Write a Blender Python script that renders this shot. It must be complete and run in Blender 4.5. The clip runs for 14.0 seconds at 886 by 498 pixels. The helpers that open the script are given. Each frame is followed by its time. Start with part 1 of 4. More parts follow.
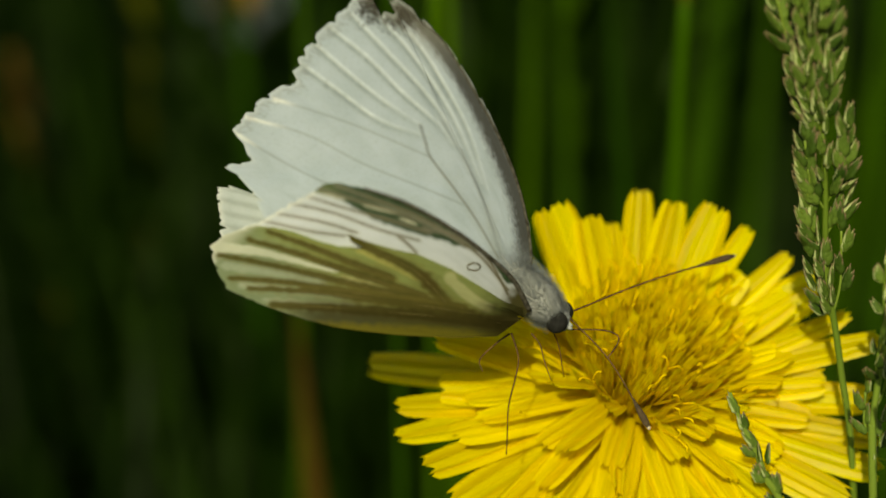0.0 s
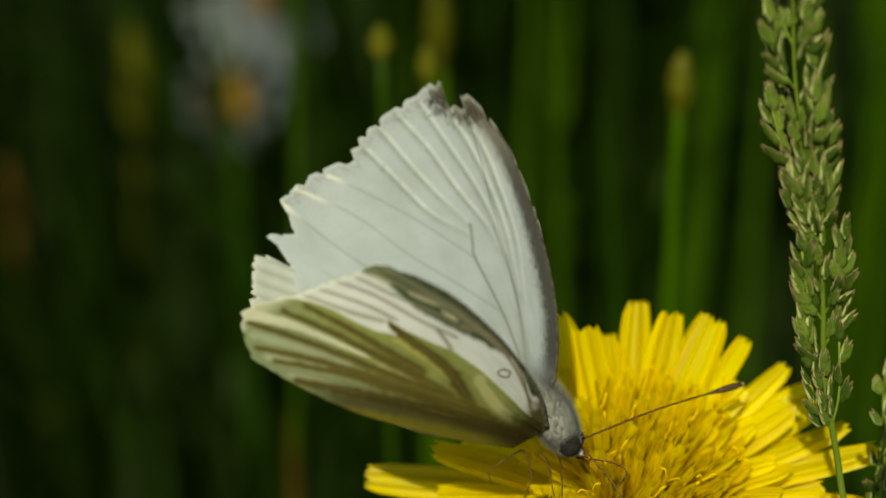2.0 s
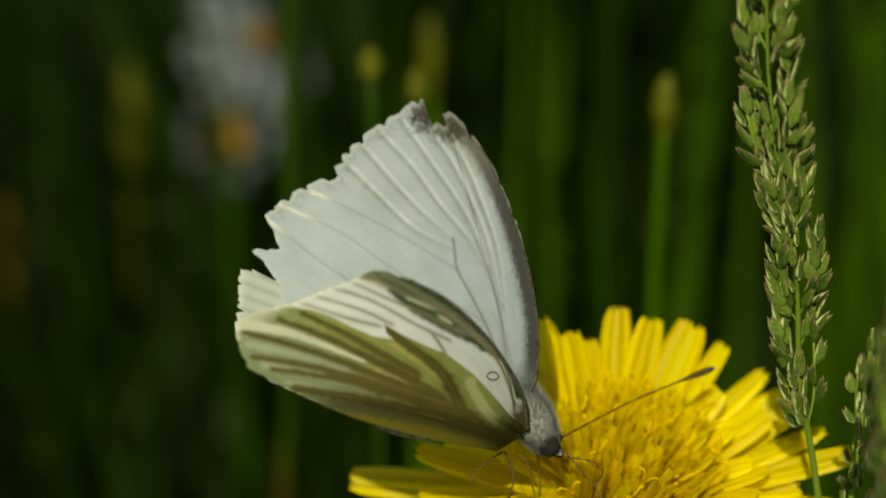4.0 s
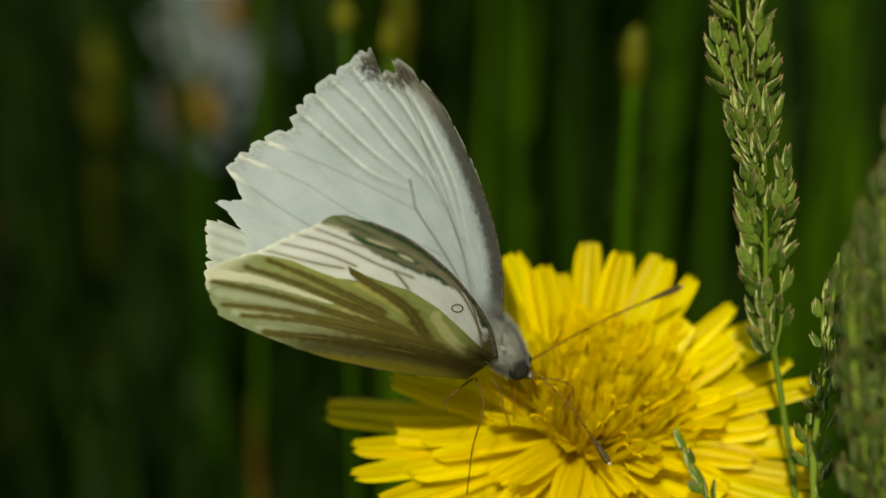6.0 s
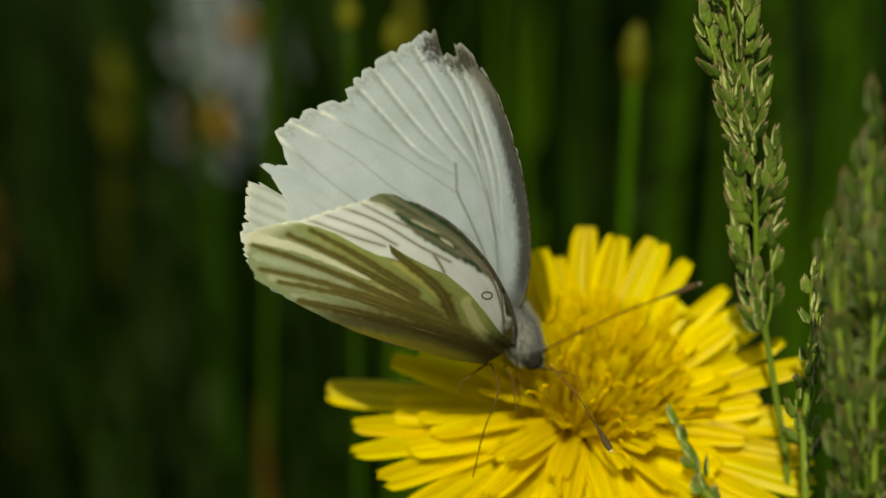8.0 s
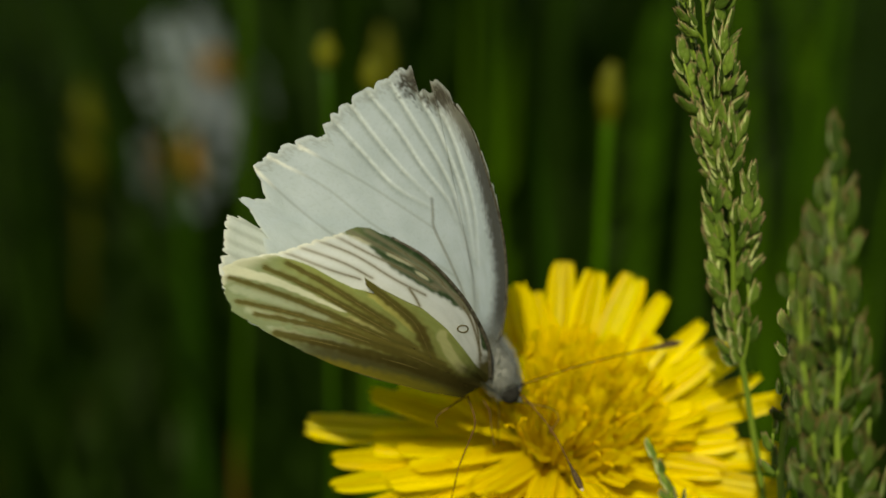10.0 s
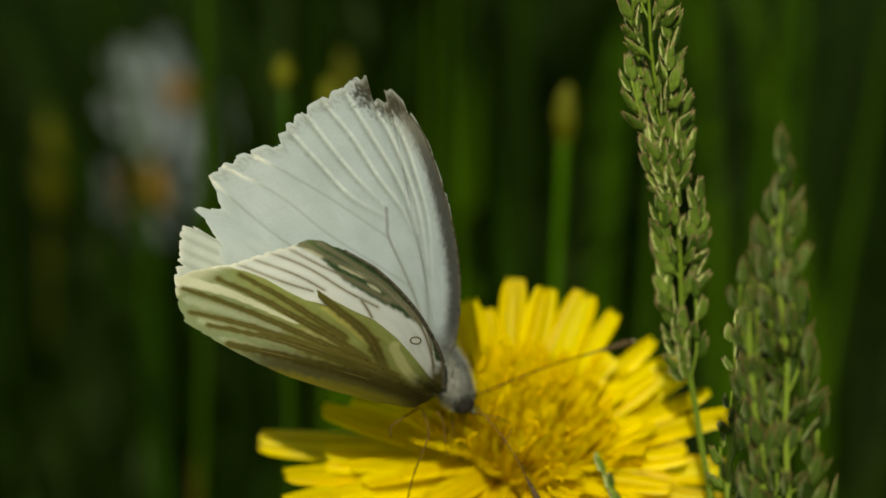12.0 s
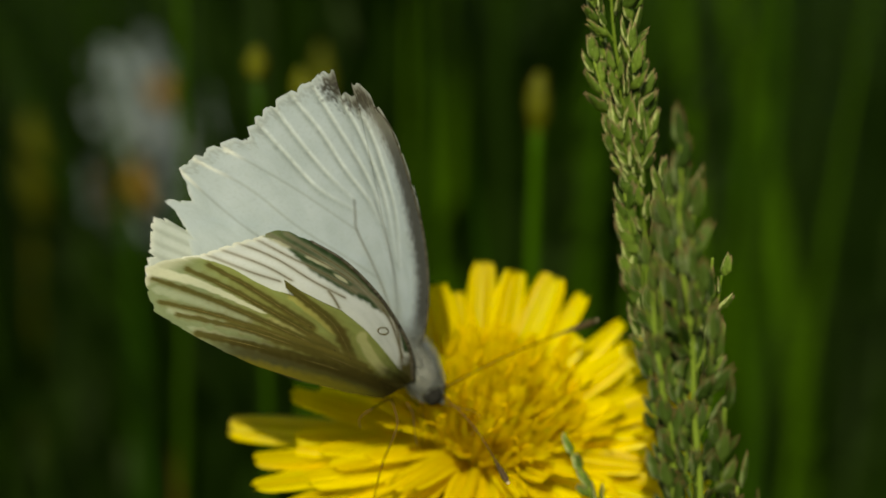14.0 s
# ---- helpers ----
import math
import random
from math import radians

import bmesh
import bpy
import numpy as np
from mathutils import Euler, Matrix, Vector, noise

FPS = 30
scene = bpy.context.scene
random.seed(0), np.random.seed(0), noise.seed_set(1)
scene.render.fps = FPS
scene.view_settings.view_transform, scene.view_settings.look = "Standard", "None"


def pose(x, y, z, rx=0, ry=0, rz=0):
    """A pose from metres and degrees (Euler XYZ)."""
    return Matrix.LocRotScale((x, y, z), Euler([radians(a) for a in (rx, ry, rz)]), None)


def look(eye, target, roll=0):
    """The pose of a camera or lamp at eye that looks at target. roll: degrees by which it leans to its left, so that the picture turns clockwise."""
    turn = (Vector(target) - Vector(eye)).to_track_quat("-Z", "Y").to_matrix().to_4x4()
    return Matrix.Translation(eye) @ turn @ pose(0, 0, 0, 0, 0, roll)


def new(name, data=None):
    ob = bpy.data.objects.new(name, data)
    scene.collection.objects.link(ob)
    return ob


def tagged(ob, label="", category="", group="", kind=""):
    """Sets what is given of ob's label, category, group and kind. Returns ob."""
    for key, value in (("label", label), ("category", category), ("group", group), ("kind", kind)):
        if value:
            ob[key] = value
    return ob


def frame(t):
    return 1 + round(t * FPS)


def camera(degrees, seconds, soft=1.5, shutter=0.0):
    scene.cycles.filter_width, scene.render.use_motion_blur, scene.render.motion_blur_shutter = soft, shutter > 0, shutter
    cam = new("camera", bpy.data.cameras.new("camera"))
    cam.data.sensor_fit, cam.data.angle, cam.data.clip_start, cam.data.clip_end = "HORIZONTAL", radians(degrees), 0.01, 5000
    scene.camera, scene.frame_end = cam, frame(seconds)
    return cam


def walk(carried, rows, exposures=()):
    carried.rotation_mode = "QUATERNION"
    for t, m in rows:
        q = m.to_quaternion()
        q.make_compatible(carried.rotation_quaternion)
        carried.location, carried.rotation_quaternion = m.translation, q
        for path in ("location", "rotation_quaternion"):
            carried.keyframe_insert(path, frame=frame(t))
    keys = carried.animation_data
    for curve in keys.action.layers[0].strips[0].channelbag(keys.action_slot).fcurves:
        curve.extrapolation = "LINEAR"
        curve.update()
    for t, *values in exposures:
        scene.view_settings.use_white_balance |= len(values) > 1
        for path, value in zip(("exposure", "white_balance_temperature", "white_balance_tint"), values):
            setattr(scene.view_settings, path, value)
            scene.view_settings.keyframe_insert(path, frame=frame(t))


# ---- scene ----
cam = camera(28.0, 14.0, soft=1.6)
# shallow macro focus on the plane of the butterfly's wings
cam.data.dof.use_dof = True
cam.data.dof.focus_distance = 0.1262
cam.data.dof.aperture_fstop = 18.0

CAMERA_ROWS = [
    (0.0, -0.01433, -0.1206, 0.31369, 65.5, 0.25, 0.45), (0.5, -0.01418, -0.11948, 0.31386, 65.59, 0.96, -0.07),
    (1.0, -0.01527, -0.11974, 0.31444, 66.39, 1.3, -0.23), (1.5, -0.01581, -0.12032, 0.31387, 69.62, 0.16, -1.07),
    (2.0, -0.015, -0.12068, 0.31379, 69.06, 0.15, 0.1), (4.5, -0.01385, -0.12573, 0.31032, 70.99, -0.13, 0.14),
    (5.0, -0.01422, -0.12695, 0.30949, 69.85, 0.01, 0.01), (5.5, -0.01477, -0.12822, 0.30863, 70.46, -0.34, -0.2),
    (6.0, -0.01462, -0.1283, 0.30777, 70.5, -0.56, -0.89), (6.5, -0.01399, -0.12863, 0.30803, 70.33, -0.63, -0.99),
    (7.0, -0.01359, -0.13001, 0.30661, 70.82, -0.43, -0.43), (9.5, -0.01286, -0.13308, 0.30501, 71.97, -0.32, -0.37),
    (10.0, -0.01406, -0.13321, 0.30516, 72.69, -0.8, -1.32), (10.5, -0.01363, -0.13377, 0.30467, 73.0, -1.01, -1.83),
    (11.0, -0.01305, -0.13412, 0.30386, 72.8, -0.96, -1.87), (11.5, -0.01265, -0.13384, 0.30438, 73.39, -1.18, -2.29),
    (12.0, -0.01257, -0.1345, 0.30445, 73.66, -1.06, -2.24), (12.5, -0.01191, -0.1349, 0.30438, 73.32, -1.09, -2.23),
    (13.0, -0.00939, -0.13536, 0.30425, 73.54, -0.66, -2.72), (13.5, -0.00854, -0.13566, 0.30474, 73.04, -0.65, -2.35),
    (14.0, -0.01066, -0.13546, 0.30326, 73.71, -0.56, -2.67)]
walk(cam, [(t, pose(x, y, z, rx, ry, rz)) for t, x, y, z, rx, ry, rz in CAMERA_ROWS])

# ---- light ----
TO_SUN = Vector((-0.15, -0.76, 0.64)).normalized()
scene.view_settings.exposure = 0.66
scene.view_settings.use_white_balance = True
scene.view_settings.white_balance_temperature = 8700
scene.view_settings.white_balance_tint = -3
world = bpy.data.worlds.new("sky")
scene.world = world
world.use_nodes = True
wn = world.node_tree.nodes
sky = wn.new("ShaderNodeTexSky")
sky.sky_type = "NISHITA"
sky.sun_disc = False
sky.sun_elevation = math.asin(TO_SUN.z)
sky.sun_rotation = math.atan2(TO_SUN.x, TO_SUN.y)
world.node_tree.links.new(sky.outputs[0], wn["Background"].inputs[0])
wn["Background"].inputs[1].default_value = 0.078
sun = new("sun", bpy.data.lights.new("sun", "SUN"))
sun.data.energy = 4.3
sun.data.angle = radians(0.53)
sun.data.color = (1.0, 0.96, 0.82)
sun.matrix_world = look(TO_SUN * 5, (0, 0, 0))

MM = 0.001


# ---- materials ----
class Nodes:
    """Short hand for one node material."""

    def __init__(self, name):
        self.mat = bpy.data.materials.new(name)
        self.mat.use_nodes = True
        self.tree = self.mat.node_tree
        self.tree.nodes.clear()
        self.out = self.add("ShaderNodeOutputMaterial")

    def add(self, kind, **values):
        node = self.tree.nodes.new(kind)
        for key, value in values.items():
            node.inputs[key].default_value = value
        return node

    def link(self, a, b):
        self.tree.links.new(a, b)

    def noise(self, scale, detail=4.0, coords=None, stretch=None):
        n = self.add("ShaderNodeTexNoise", Scale=scale, Detail=detail)
        if coords is None:
            coords = self.add("ShaderNodeTexCoord").outputs["Object"]
        if stretch:
            m = self.add("ShaderNodeMapping", Scale=stretch)
            self.link(coords, m.inputs["Vector"])
            coords = m.outputs["Vector"]
        self.link(coords, n.inputs["Vector"])
        return n.outputs["Fac"]

    def ramp(self, fac, stops, smooth=False):
        r = self.add("ShaderNodeValToRGB")
        els = r.color_ramp.elements
        if smooth:
            r.color_ramp.interpolation = "EASE"
        while len(els) < len(stops):
            els.new(0.5)
        for el, (pos, col) in zip(els, stops):
            el.position = pos
            el.color = (*col, 1) if len(col) == 3 else col
        self.link(fac, r.inputs["Fac"])
        return r.outputs["Color"]

    def mix(self, a, b, fac, mode="MIX"):
        m = self.tree.nodes.new("ShaderNodeMix")
        m.data_type, m.blend_type = "RGBA", mode
        for socket, value in ((m.inputs[0], fac), (m.inputs[6], a), (m.inputs[7], b)):
            if isinstance(value, (int, float)):
                socket.default_value = value
            elif isinstance(value, tuple):
                socket.default_value = (*value, 1)
            else:
                self.link(value, socket)
        return m.outputs[2]

    def math(self, op, a, b=0.0):
        m = self.tree.nodes.new("ShaderNodeMath")
        m.operation = op
        for socket, value in zip(m.inputs, (a, b)):
            if isinstance(value, (int, float)):
                socket.default_value = value
            else:
                self.link(value, socket)
        return m.outputs[0]

    def uv(self):
        s = self.add("ShaderNodeSeparateXYZ")
        self.link(self.add("ShaderNodeTexCoord").outputs["UV"], s.inputs[0])
        return s.outputs[0], s.outputs[1]

    def finish(self, color, rough=0.6, through_part=0.0, through_color=None, bump=None, bump_dist=0.0001, bump_strength=0.5, spec=0.4):
        p = self.add("ShaderNodeBsdfPrincipled")
        p.inputs["Roughness"].default_value = rough
        p.inputs["Specular IOR Level"].default_value = spec
        self.link(color, p.inputs["Base Color"])
        normal = None
        if bump is not None:
            b = self.add("ShaderNodeBump", Strength=bump_strength, Distance=bump_dist)
            self.link(bump, b.inputs["Height"])
            normal = b.outputs["Normal"]
            self.link(normal, p.inputs["Normal"])
        last = p.outputs[0]
        if through_part:
            t = self.add("ShaderNodeBsdfTranslucent")
            self.link(through_color or color, t.inputs["Color"])
            if normal:
                self.link(normal, t.inputs["Normal"])
            m = self.add("ShaderNodeMixShader", Fac=through_part)
            self.link(last, m.inputs[1])
            self.link(t.outputs[0], m.inputs[2])
            last = m.outputs[0]
        self.link(last, self.out.inputs["Surface"])
        return self.mat


def plant_material(name, dark, light, scale, through_part=0.25, rough=0.5, tip=None, island=False, keel=None):
    """Green tissue: along-grain streaks, blotches, and a shade of its own for each piece."""
    n = Nodes(name)
    info = n.add("ShaderNodeNewGeometry").outputs["Random Per Island"] if island else n.add("ShaderNodeObjectInfo").outputs["Random"]
    grain = n.noise(scale, 5, stretch=(1, 1, 0.15))
    patch = n.noise(scale * 0.12, 2)
    fac = n.math("ADD", n.math("MULTIPLY", grain, 0.45), n.math("ADD", n.math("MULTIPLY", patch, 0.25), n.math("MULTIPLY", info, 0.4)))
    col = n.ramp(fac, [(0.25, dark), (0.8, light)])
    if keel:
        u, _ = n.uv()
        col = n.mix(col, keel, n.ramp(n.math("PINGPONG", u, 0.25), [(0.0, (0.8, 0.8, 0.8)), (0.07, (0, 0, 0))]))
    if tip:
        _, v = n.uv()
        col = n.mix(col, tip, n.ramp(v, [(0.6, (0, 0, 0)), (1.0, (1, 1, 1))]))
    return n.finish(col, rough, through_part, bump=grain, bump_dist=0.0001, spec=0.12)


def petal_material(name, deep, middle, pale):
    """Petal tissue: fine streaks along it, a deeper foot, and a shade of its own for each petal."""
    n = Nodes(name)
    u, v = n.uv()
    rnd = n.add("ShaderNodeObjectInfo").outputs["Random"]
    uvc = n.add("ShaderNodeTexCoord").outputs["UV"]
    streak = n.noise(1.0, 3, uvc, (26, 1.2, 1))
    shift = n.add("ShaderNodeCombineXYZ")
    n.link(n.math("MULTIPLY", rnd, 37.0), shift.inputs[1])
    moved = n.add("ShaderNodeVectorMath")
    n.link(uvc, moved.inputs[0])
    n.link(shift.outputs[0], moved.inputs[1])
    fold = n.noise(1.0, 1, moved.outputs[0], (4.5, 0.35, 1))
    col = n.ramp(n.math("ADD", n.math("MULTIPLY", streak, 0.6), n.math("MULTIPLY", rnd, 0.4)),
                 [(0.2, deep), (0.5, middle), (0.85, pale)])
    # amber bands paint in the shade of lengthwise folds
    col = n.mix(col, (0.62, 0.42, 0.002), n.ramp(fold, [(0.48, (0, 0, 0)), (0.62, (0.55, 0.55, 0.55))]))
    col = n.mix((0.78, 0.58, 0.003), col, n.ramp(v, [(0.0, (0.2, 0.2, 0.2)), (0.35, (1, 1, 1))]))
    return n.finish(col, 0.42, 0.72, bump=n.math("ADD", streak, n.math("MULTIPLY", fold, 1.5)), bump_dist=0.00014, bump_strength=0.7, spec=0.5)


def wing_material(name, part):
    """Wing membrane: the colours of the scales lie on the mesh; a fine grain of single scales is added."""
    n = Nodes(name)
    uvc = n.add("ShaderNodeTexCoord").outputs["UV"]
    scales = n.add("ShaderNodeVertexColor")
    scales.layer_name = "scales"
    fine = n.noise(1.0, 6, uvc, (240, 90, 1))
    broad = n.noise(1.0, 3, uvc, (14, 8, 1))
    col = n.mix(scales.outputs["Color"], (0.45, 0.45, 0.42), n.math("MULTIPLY", n.ramp(fine, [(0.5, (0, 0, 0)), (0.75, (1, 1, 1))]), 0.16), "MULTIPLY")
    col = n.mix(col, (0.80, 0.82, 0.80), n.ramp(broad, [(0.35, (0, 0, 0)), (0.7, (0.7, 0.7, 0.7))]), "MULTIPLY")
    return n.finish(col, 0.75, part, bump=fine, bump_dist=0.00003, bump_strength=0.4, spec=0.08)


def simple(name, a, b, scale, rough=0.6, through_part=0.0, spec=0.4):
    n = Nodes(name)
    g = n.noise(scale, 5)
    return n.finish(n.ramp(g, [(0.3, a), (0.7, b)]), rough, through_part, bump=g, bump_dist=0.0001, spec=spec)


PETAL = petal_material("yellow_ligule", (0.72, 0.56, 0.002), (0.82, 0.70, 0.003), (0.88, 0.79, 0.006))
YOUNG = petal_material("young_ligule", (0.82, 0.63, 0.002), (0.87, 0.73, 0.003), (0.90, 0.79, 0.005))
STYLE = simple("style_ochre", (0.72, 0.52, 0.006), (0.80, 0.62, 0.010), 900, 0.6, 0.5)
STIGMA = simple("stigma_brown", (0.64, 0.43, 0.006), (0.74, 0.53, 0.008), 900, 0.7, 0.5)
STEM = plant_material("stem_green", (0.080, 0.135, 0.014), (0.19, 0.27, 0.045), 500, 0.4)
SPIKELET = plant_material("spikelet_green", (0.010, 0.031, 0.003), (0.115, 0.180, 0.030), 900, 0.35, 0.5, (0.20, 0.125, 0.085), keel=(0.37, 0.42, 0.19))
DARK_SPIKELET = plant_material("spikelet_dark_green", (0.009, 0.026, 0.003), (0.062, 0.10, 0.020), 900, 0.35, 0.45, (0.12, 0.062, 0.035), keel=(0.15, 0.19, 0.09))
# meadow blades near black: the deep shade among them is in the colour
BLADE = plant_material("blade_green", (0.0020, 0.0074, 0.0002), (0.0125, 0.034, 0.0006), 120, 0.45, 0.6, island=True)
STALK = plant_material("stalk_green", (0.018, 0.066, 0.0006), (0.064, 0.145, 0.0025), 150, 0.45, 0.5)
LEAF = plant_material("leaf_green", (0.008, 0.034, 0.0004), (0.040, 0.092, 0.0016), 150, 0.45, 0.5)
STRAW = plant_material("stalk_straw", (0.028, 0.036, 0.0015), (0.070, 0.074, 0.003), 150, 0.3, 0.6)
BROWN = plant_material("dry_leaf_brown", (0.035, 0.019, 0.002), (0.085, 0.047, 0.006), 150, 0.2, 0.7)
# shade over the daisies is painted into these dim ray and disc colours
DAISY_SHADED = simple("ray_white", (0.095, 0.125, 0.155), (0.155, 0.19, 0.225), 300, 0.6, 0.35)
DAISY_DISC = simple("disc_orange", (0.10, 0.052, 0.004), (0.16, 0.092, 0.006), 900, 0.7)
FUR = simple("grey_fur", (0.16, 0.165, 0.165), (0.22, 0.225, 0.225), 2500, 0.95, spec=0.05)
HAIR = simple("pale_hair", (0.28, 0.30, 0.30), (0.46, 0.48, 0.48), 2500, 0.8, 0.5, 0.1)
ABDOMEN = simple("abdomen_dark", (0.06, 0.06, 0.05), (0.25, 0.24, 0.18), 2000, 0.9)
EYE = simple("eye_black", (0.004, 0.004, 0.004), (0.012, 0.012, 0.011), 3000, 0.85, spec=0.08)
HORN = simple("antenna_brown", (0.026, 0.014, 0.005), (0.090, 0.048, 0.016), 3000, 0.85, spec=0.1)
CLUB = simple("antenna_club", (0.02, 0.014, 0.008), (0.06, 0.04, 0.02), 3000, 0.85, spec=0.1)
PALE_TIP = simple("antenna_tip", (0.20, 0.16, 0.11), (0.30, 0.24, 0.17), 3000, 0.5)
SOIL = simple("soil", (0.014, 0.016, 0.006), (0.035, 0.040, 0.012), 30, 0.9)
VEIN_GREY = simple("vein_grey", (0.26, 0.28, 0.27), (0.38, 0.40, 0.38), 2500, 0.7, 0.5, 0.1)
VEIN_OLIVE = simple("vein_olive", (0.075, 0.062, 0.018), (0.14, 0.115, 0.04), 2500, 0.8, 0.5, 0.1)
COSTA = simple("costa_grey_brown", (0.030, 0.027, 0.020), (0.13, 0.12, 0.10), 2500, 0.8, 0.5, 0.1)

FAR_WING = wing_material("wing_white_upper", 0.62)
NEAR_WING = wing_material("wing_under", 0.62)


# ---- mesh helpers ----
def part(name, bm, material, parent=None, label=""):
    me = bpy.data.meshes.new(name)
    bm.to_mesh(me)
    bm.free()
    for p in me.polygons:
        p.use_smooth = True
    for m in material if isinstance(material, (list, tuple)) else [material]:
        me.materials.append(m)
    ob = new(name, me)
    ob.parent = parent
    return tagged(ob, label)


def again(ob, m, parent):
    """Another piece on the same mesh."""
    o = new(ob.name.split(".")[0], ob.data)
    o.parent = parent
    o.matrix_basis = m
    return o


def empty(name, m, label, category, group=""):
    ob = new(name)
    ob.empty_display_size = 0.005
    ob.matrix_basis = m
    return tagged(ob, label, category, group)


def smooth_line(points, steps):
    """Catmull-Rom through the points."""
    pts = [Vector(p) for p in points]
    pts = [pts[0] * 2 - pts[1], *pts, pts[-1] * 2 - pts[-2]]
    out = []
    for i in range(1, len(pts) - 2):
        a, b, c, d = pts[i - 1:i + 3]
        for k in range(steps):
            t = k / steps
            out.append(0.5 * ((2 * b) + (c - a) * t + (2 * a - 5 * b + 4 * c - d) * t * t + (3 * b - a - 3 * c + d) * t ** 3))
    out.append(pts[-2])
    return out


def tube(bm, line, radii, sides=7):
    """A closed tube along a line, with a radius for each point."""
    uvl = bm.loops.layers.uv.verify()
    rings, n = [], len(line)
    ref = Vector((0.31, 0.87, 0.12))
    for i, p in enumerate(line):
        d = (line[min(i + 1, n - 1)] - line[max(i - 1, 0)]).normalized()
        a = d.cross(ref).normalized()
        b = d.cross(a)
        r = radii[i] if isinstance(radii, list) else radii
        rings.append([bm.verts.new(p + (a * math.cos(2 * math.pi * k / sides) + b * math.sin(2 * math.pi * k / sides)) * r) for k in range(sides)])
    for i in range(n - 1):
        for k in range(sides):
            f = bm.faces.new((rings[i][k], rings[i][(k + 1) % sides], rings[i + 1][(k + 1) % sides], rings[i + 1][k]))
            for loop, uv in zip(f.loops, ((k / sides, i / n), ((k + 1) / sides, i / n), ((k + 1) / sides, (i + 1) / n), (k / sides, (i + 1) / n))):
                loop[uvl].uv = uv
    bm.faces.new(rings[0][::-1])
    bm.faces.new(rings[-1])
    return bm


def blob(bm, centre, axis, length, radius, power=1.0, rough=0.0, sides=14, rings=12, seed=0):
    """A body of revolution along an axis, slightly uneven."""
    axis = Vector(axis).normalized()
    line, radii = [], []
    for i in range(rings + 1):
        t = i / rings
        line.append(Vector(centre) + axis * length * (t - 0.5))
        r = radius * max(math.sin(math.pi * (0.03 + 0.94 * t)), 0.02) ** power
        radii.append(r)
    tube(bm, line, radii, sides)
    if rough:
        for vtx in bm.verts:
            vtx.co += noise.noise_vector(vtx.co * 900 + Vector((seed, 0, 0))) * rough
    return bm


# ---- setting ----
def build_ground():
    bm = bmesh.new()
    edges = [-60, -12, -3, -1.2] + [-1 + 0.125 * i for i in range(25)] + [2.5, 3.5, 6, 15, 60]
    grid = [[bm.verts.new((x, y, -0.004 + 0.012 * noise.noise(Vector((x * 5, y * 5, 0))) + 0.004 * noise.noise(Vector((x * 21, y * 21, 3))))) for x in edges] for y in edges]
    for j in range(len(edges) - 1):
        for i in range(len(edges) - 1):
            bm.faces.new((grid[j][i], grid[j][i + 1], grid[j + 1][i + 1], grid[j + 1][i]))
    tagged(part("ground", bm, SOIL), "dark meadow soil under the grass", "ground", kind="structure")


def blade(verts, faces, root, height, lean, heading, width, rng, segs=6):
    """One folded, tapering, arching grass blade."""
    side = Vector((math.cos(heading), math.sin(heading), 0))
    out = Vector((-math.sin(heading), math.cos(heading), 0))
    start = len(verts)
    curl = rng.uniform(0.3, 1.0)
    for i in range(segs + 1):
        t = i / segs
        c = root + Vector((0, 0, height * (t - 0.18 * lean * t * t))) + out * (lean * height * 0.55 * t ** (1.6 + curl))
        w = width * (1 - t ** 2.2) * 0.5 + 0.00015
        verts.extend((c - side * w + out * w * 0.35, c, c + side * w + out * w * 0.35))
    for i in range(segs):
        a = start + 3 * i
        faces.append((a, a + 1, a + 4, a + 3))
        faces.append((a + 1, a + 2, a + 5, a + 4))


def build_grass():
    rng = random.Random(7)
    verts, faces = [], []
    for i in range(14500):
        y = 0.13 + (0.62 * rng.random() if i < 4500 else 1.9 * rng.random() ** 1.2)
        x = rng.uniform(-0.38, 0.38) if i < 4500 else rng.gauss(0, 0.55)
        near = min(1.0, max(0.0, (y - 0.12) / 0.2))
        h = rng.uniform(0.09, 0.17) + near * rng.uniform(0, 0.13)
        blade(verts, faces, Vector((x, y, -0.01)), h, rng.uniform(0.02, 0.7), rng.uniform(0, 6.28), rng.uniform(0.0022, 0.0052), rng)
    for i in range(900):
        x, y = rng.uniform(-0.16, 0.16), rng.uniform(-0.12, 0.14)
        blade(verts, faces, Vector((x, y, -0.01)), rng.uniform(0.07, 0.15), rng.uniform(0.05, 0.6), rng.uniform(0, 6.28), rng.uniform(0.002, 0.0045), rng)
    # a taller tussock beside the daisies, added to throw shade on them
    for i in range(190):
        x, y = rng.gauss(-0.004, 0.028), rng.gauss(0.30, 0.028)
        blade(verts, faces, Vector((x, y, -0.01)), rng.uniform(0.29, 0.42), rng.uniform(0.1, 0.8), rng.uniform(0, 6.28), rng.uniform(0.004, 0.007), rng, 8)
    # the meadow all round; taller unseen grass is added to the left for shade
    for i in range(9000):
        x, y = rng.gauss(0, 0.8), rng.gauss(0.5, 0.8)
        if abs(x) < 0.22 and -0.35 < y < 0.4:
            continue
        h = rng.uniform(0.10, 0.24) + (rng.uniform(0.0, 0.16) if x < -0.15 and y > 0.1 else 0)
        blade(verts, faces, Vector((x, y, -0.01)), h, rng.uniform(0.02, 0.6), rng.uniform(0, 6.28), rng.uniform(0.003, 0.006), rng)
    me = bpy.data.meshes.new("meadow_grass")
    me.from_pydata([tuple(v) for v in verts], [], faces)
    for p in me.polygons:
        p.use_smooth = True
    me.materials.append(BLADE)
    tagged(new("meadow_grass", me), "dense meadow grass behind the flower, shade painted into its dark green", "grass", kind="stuff")


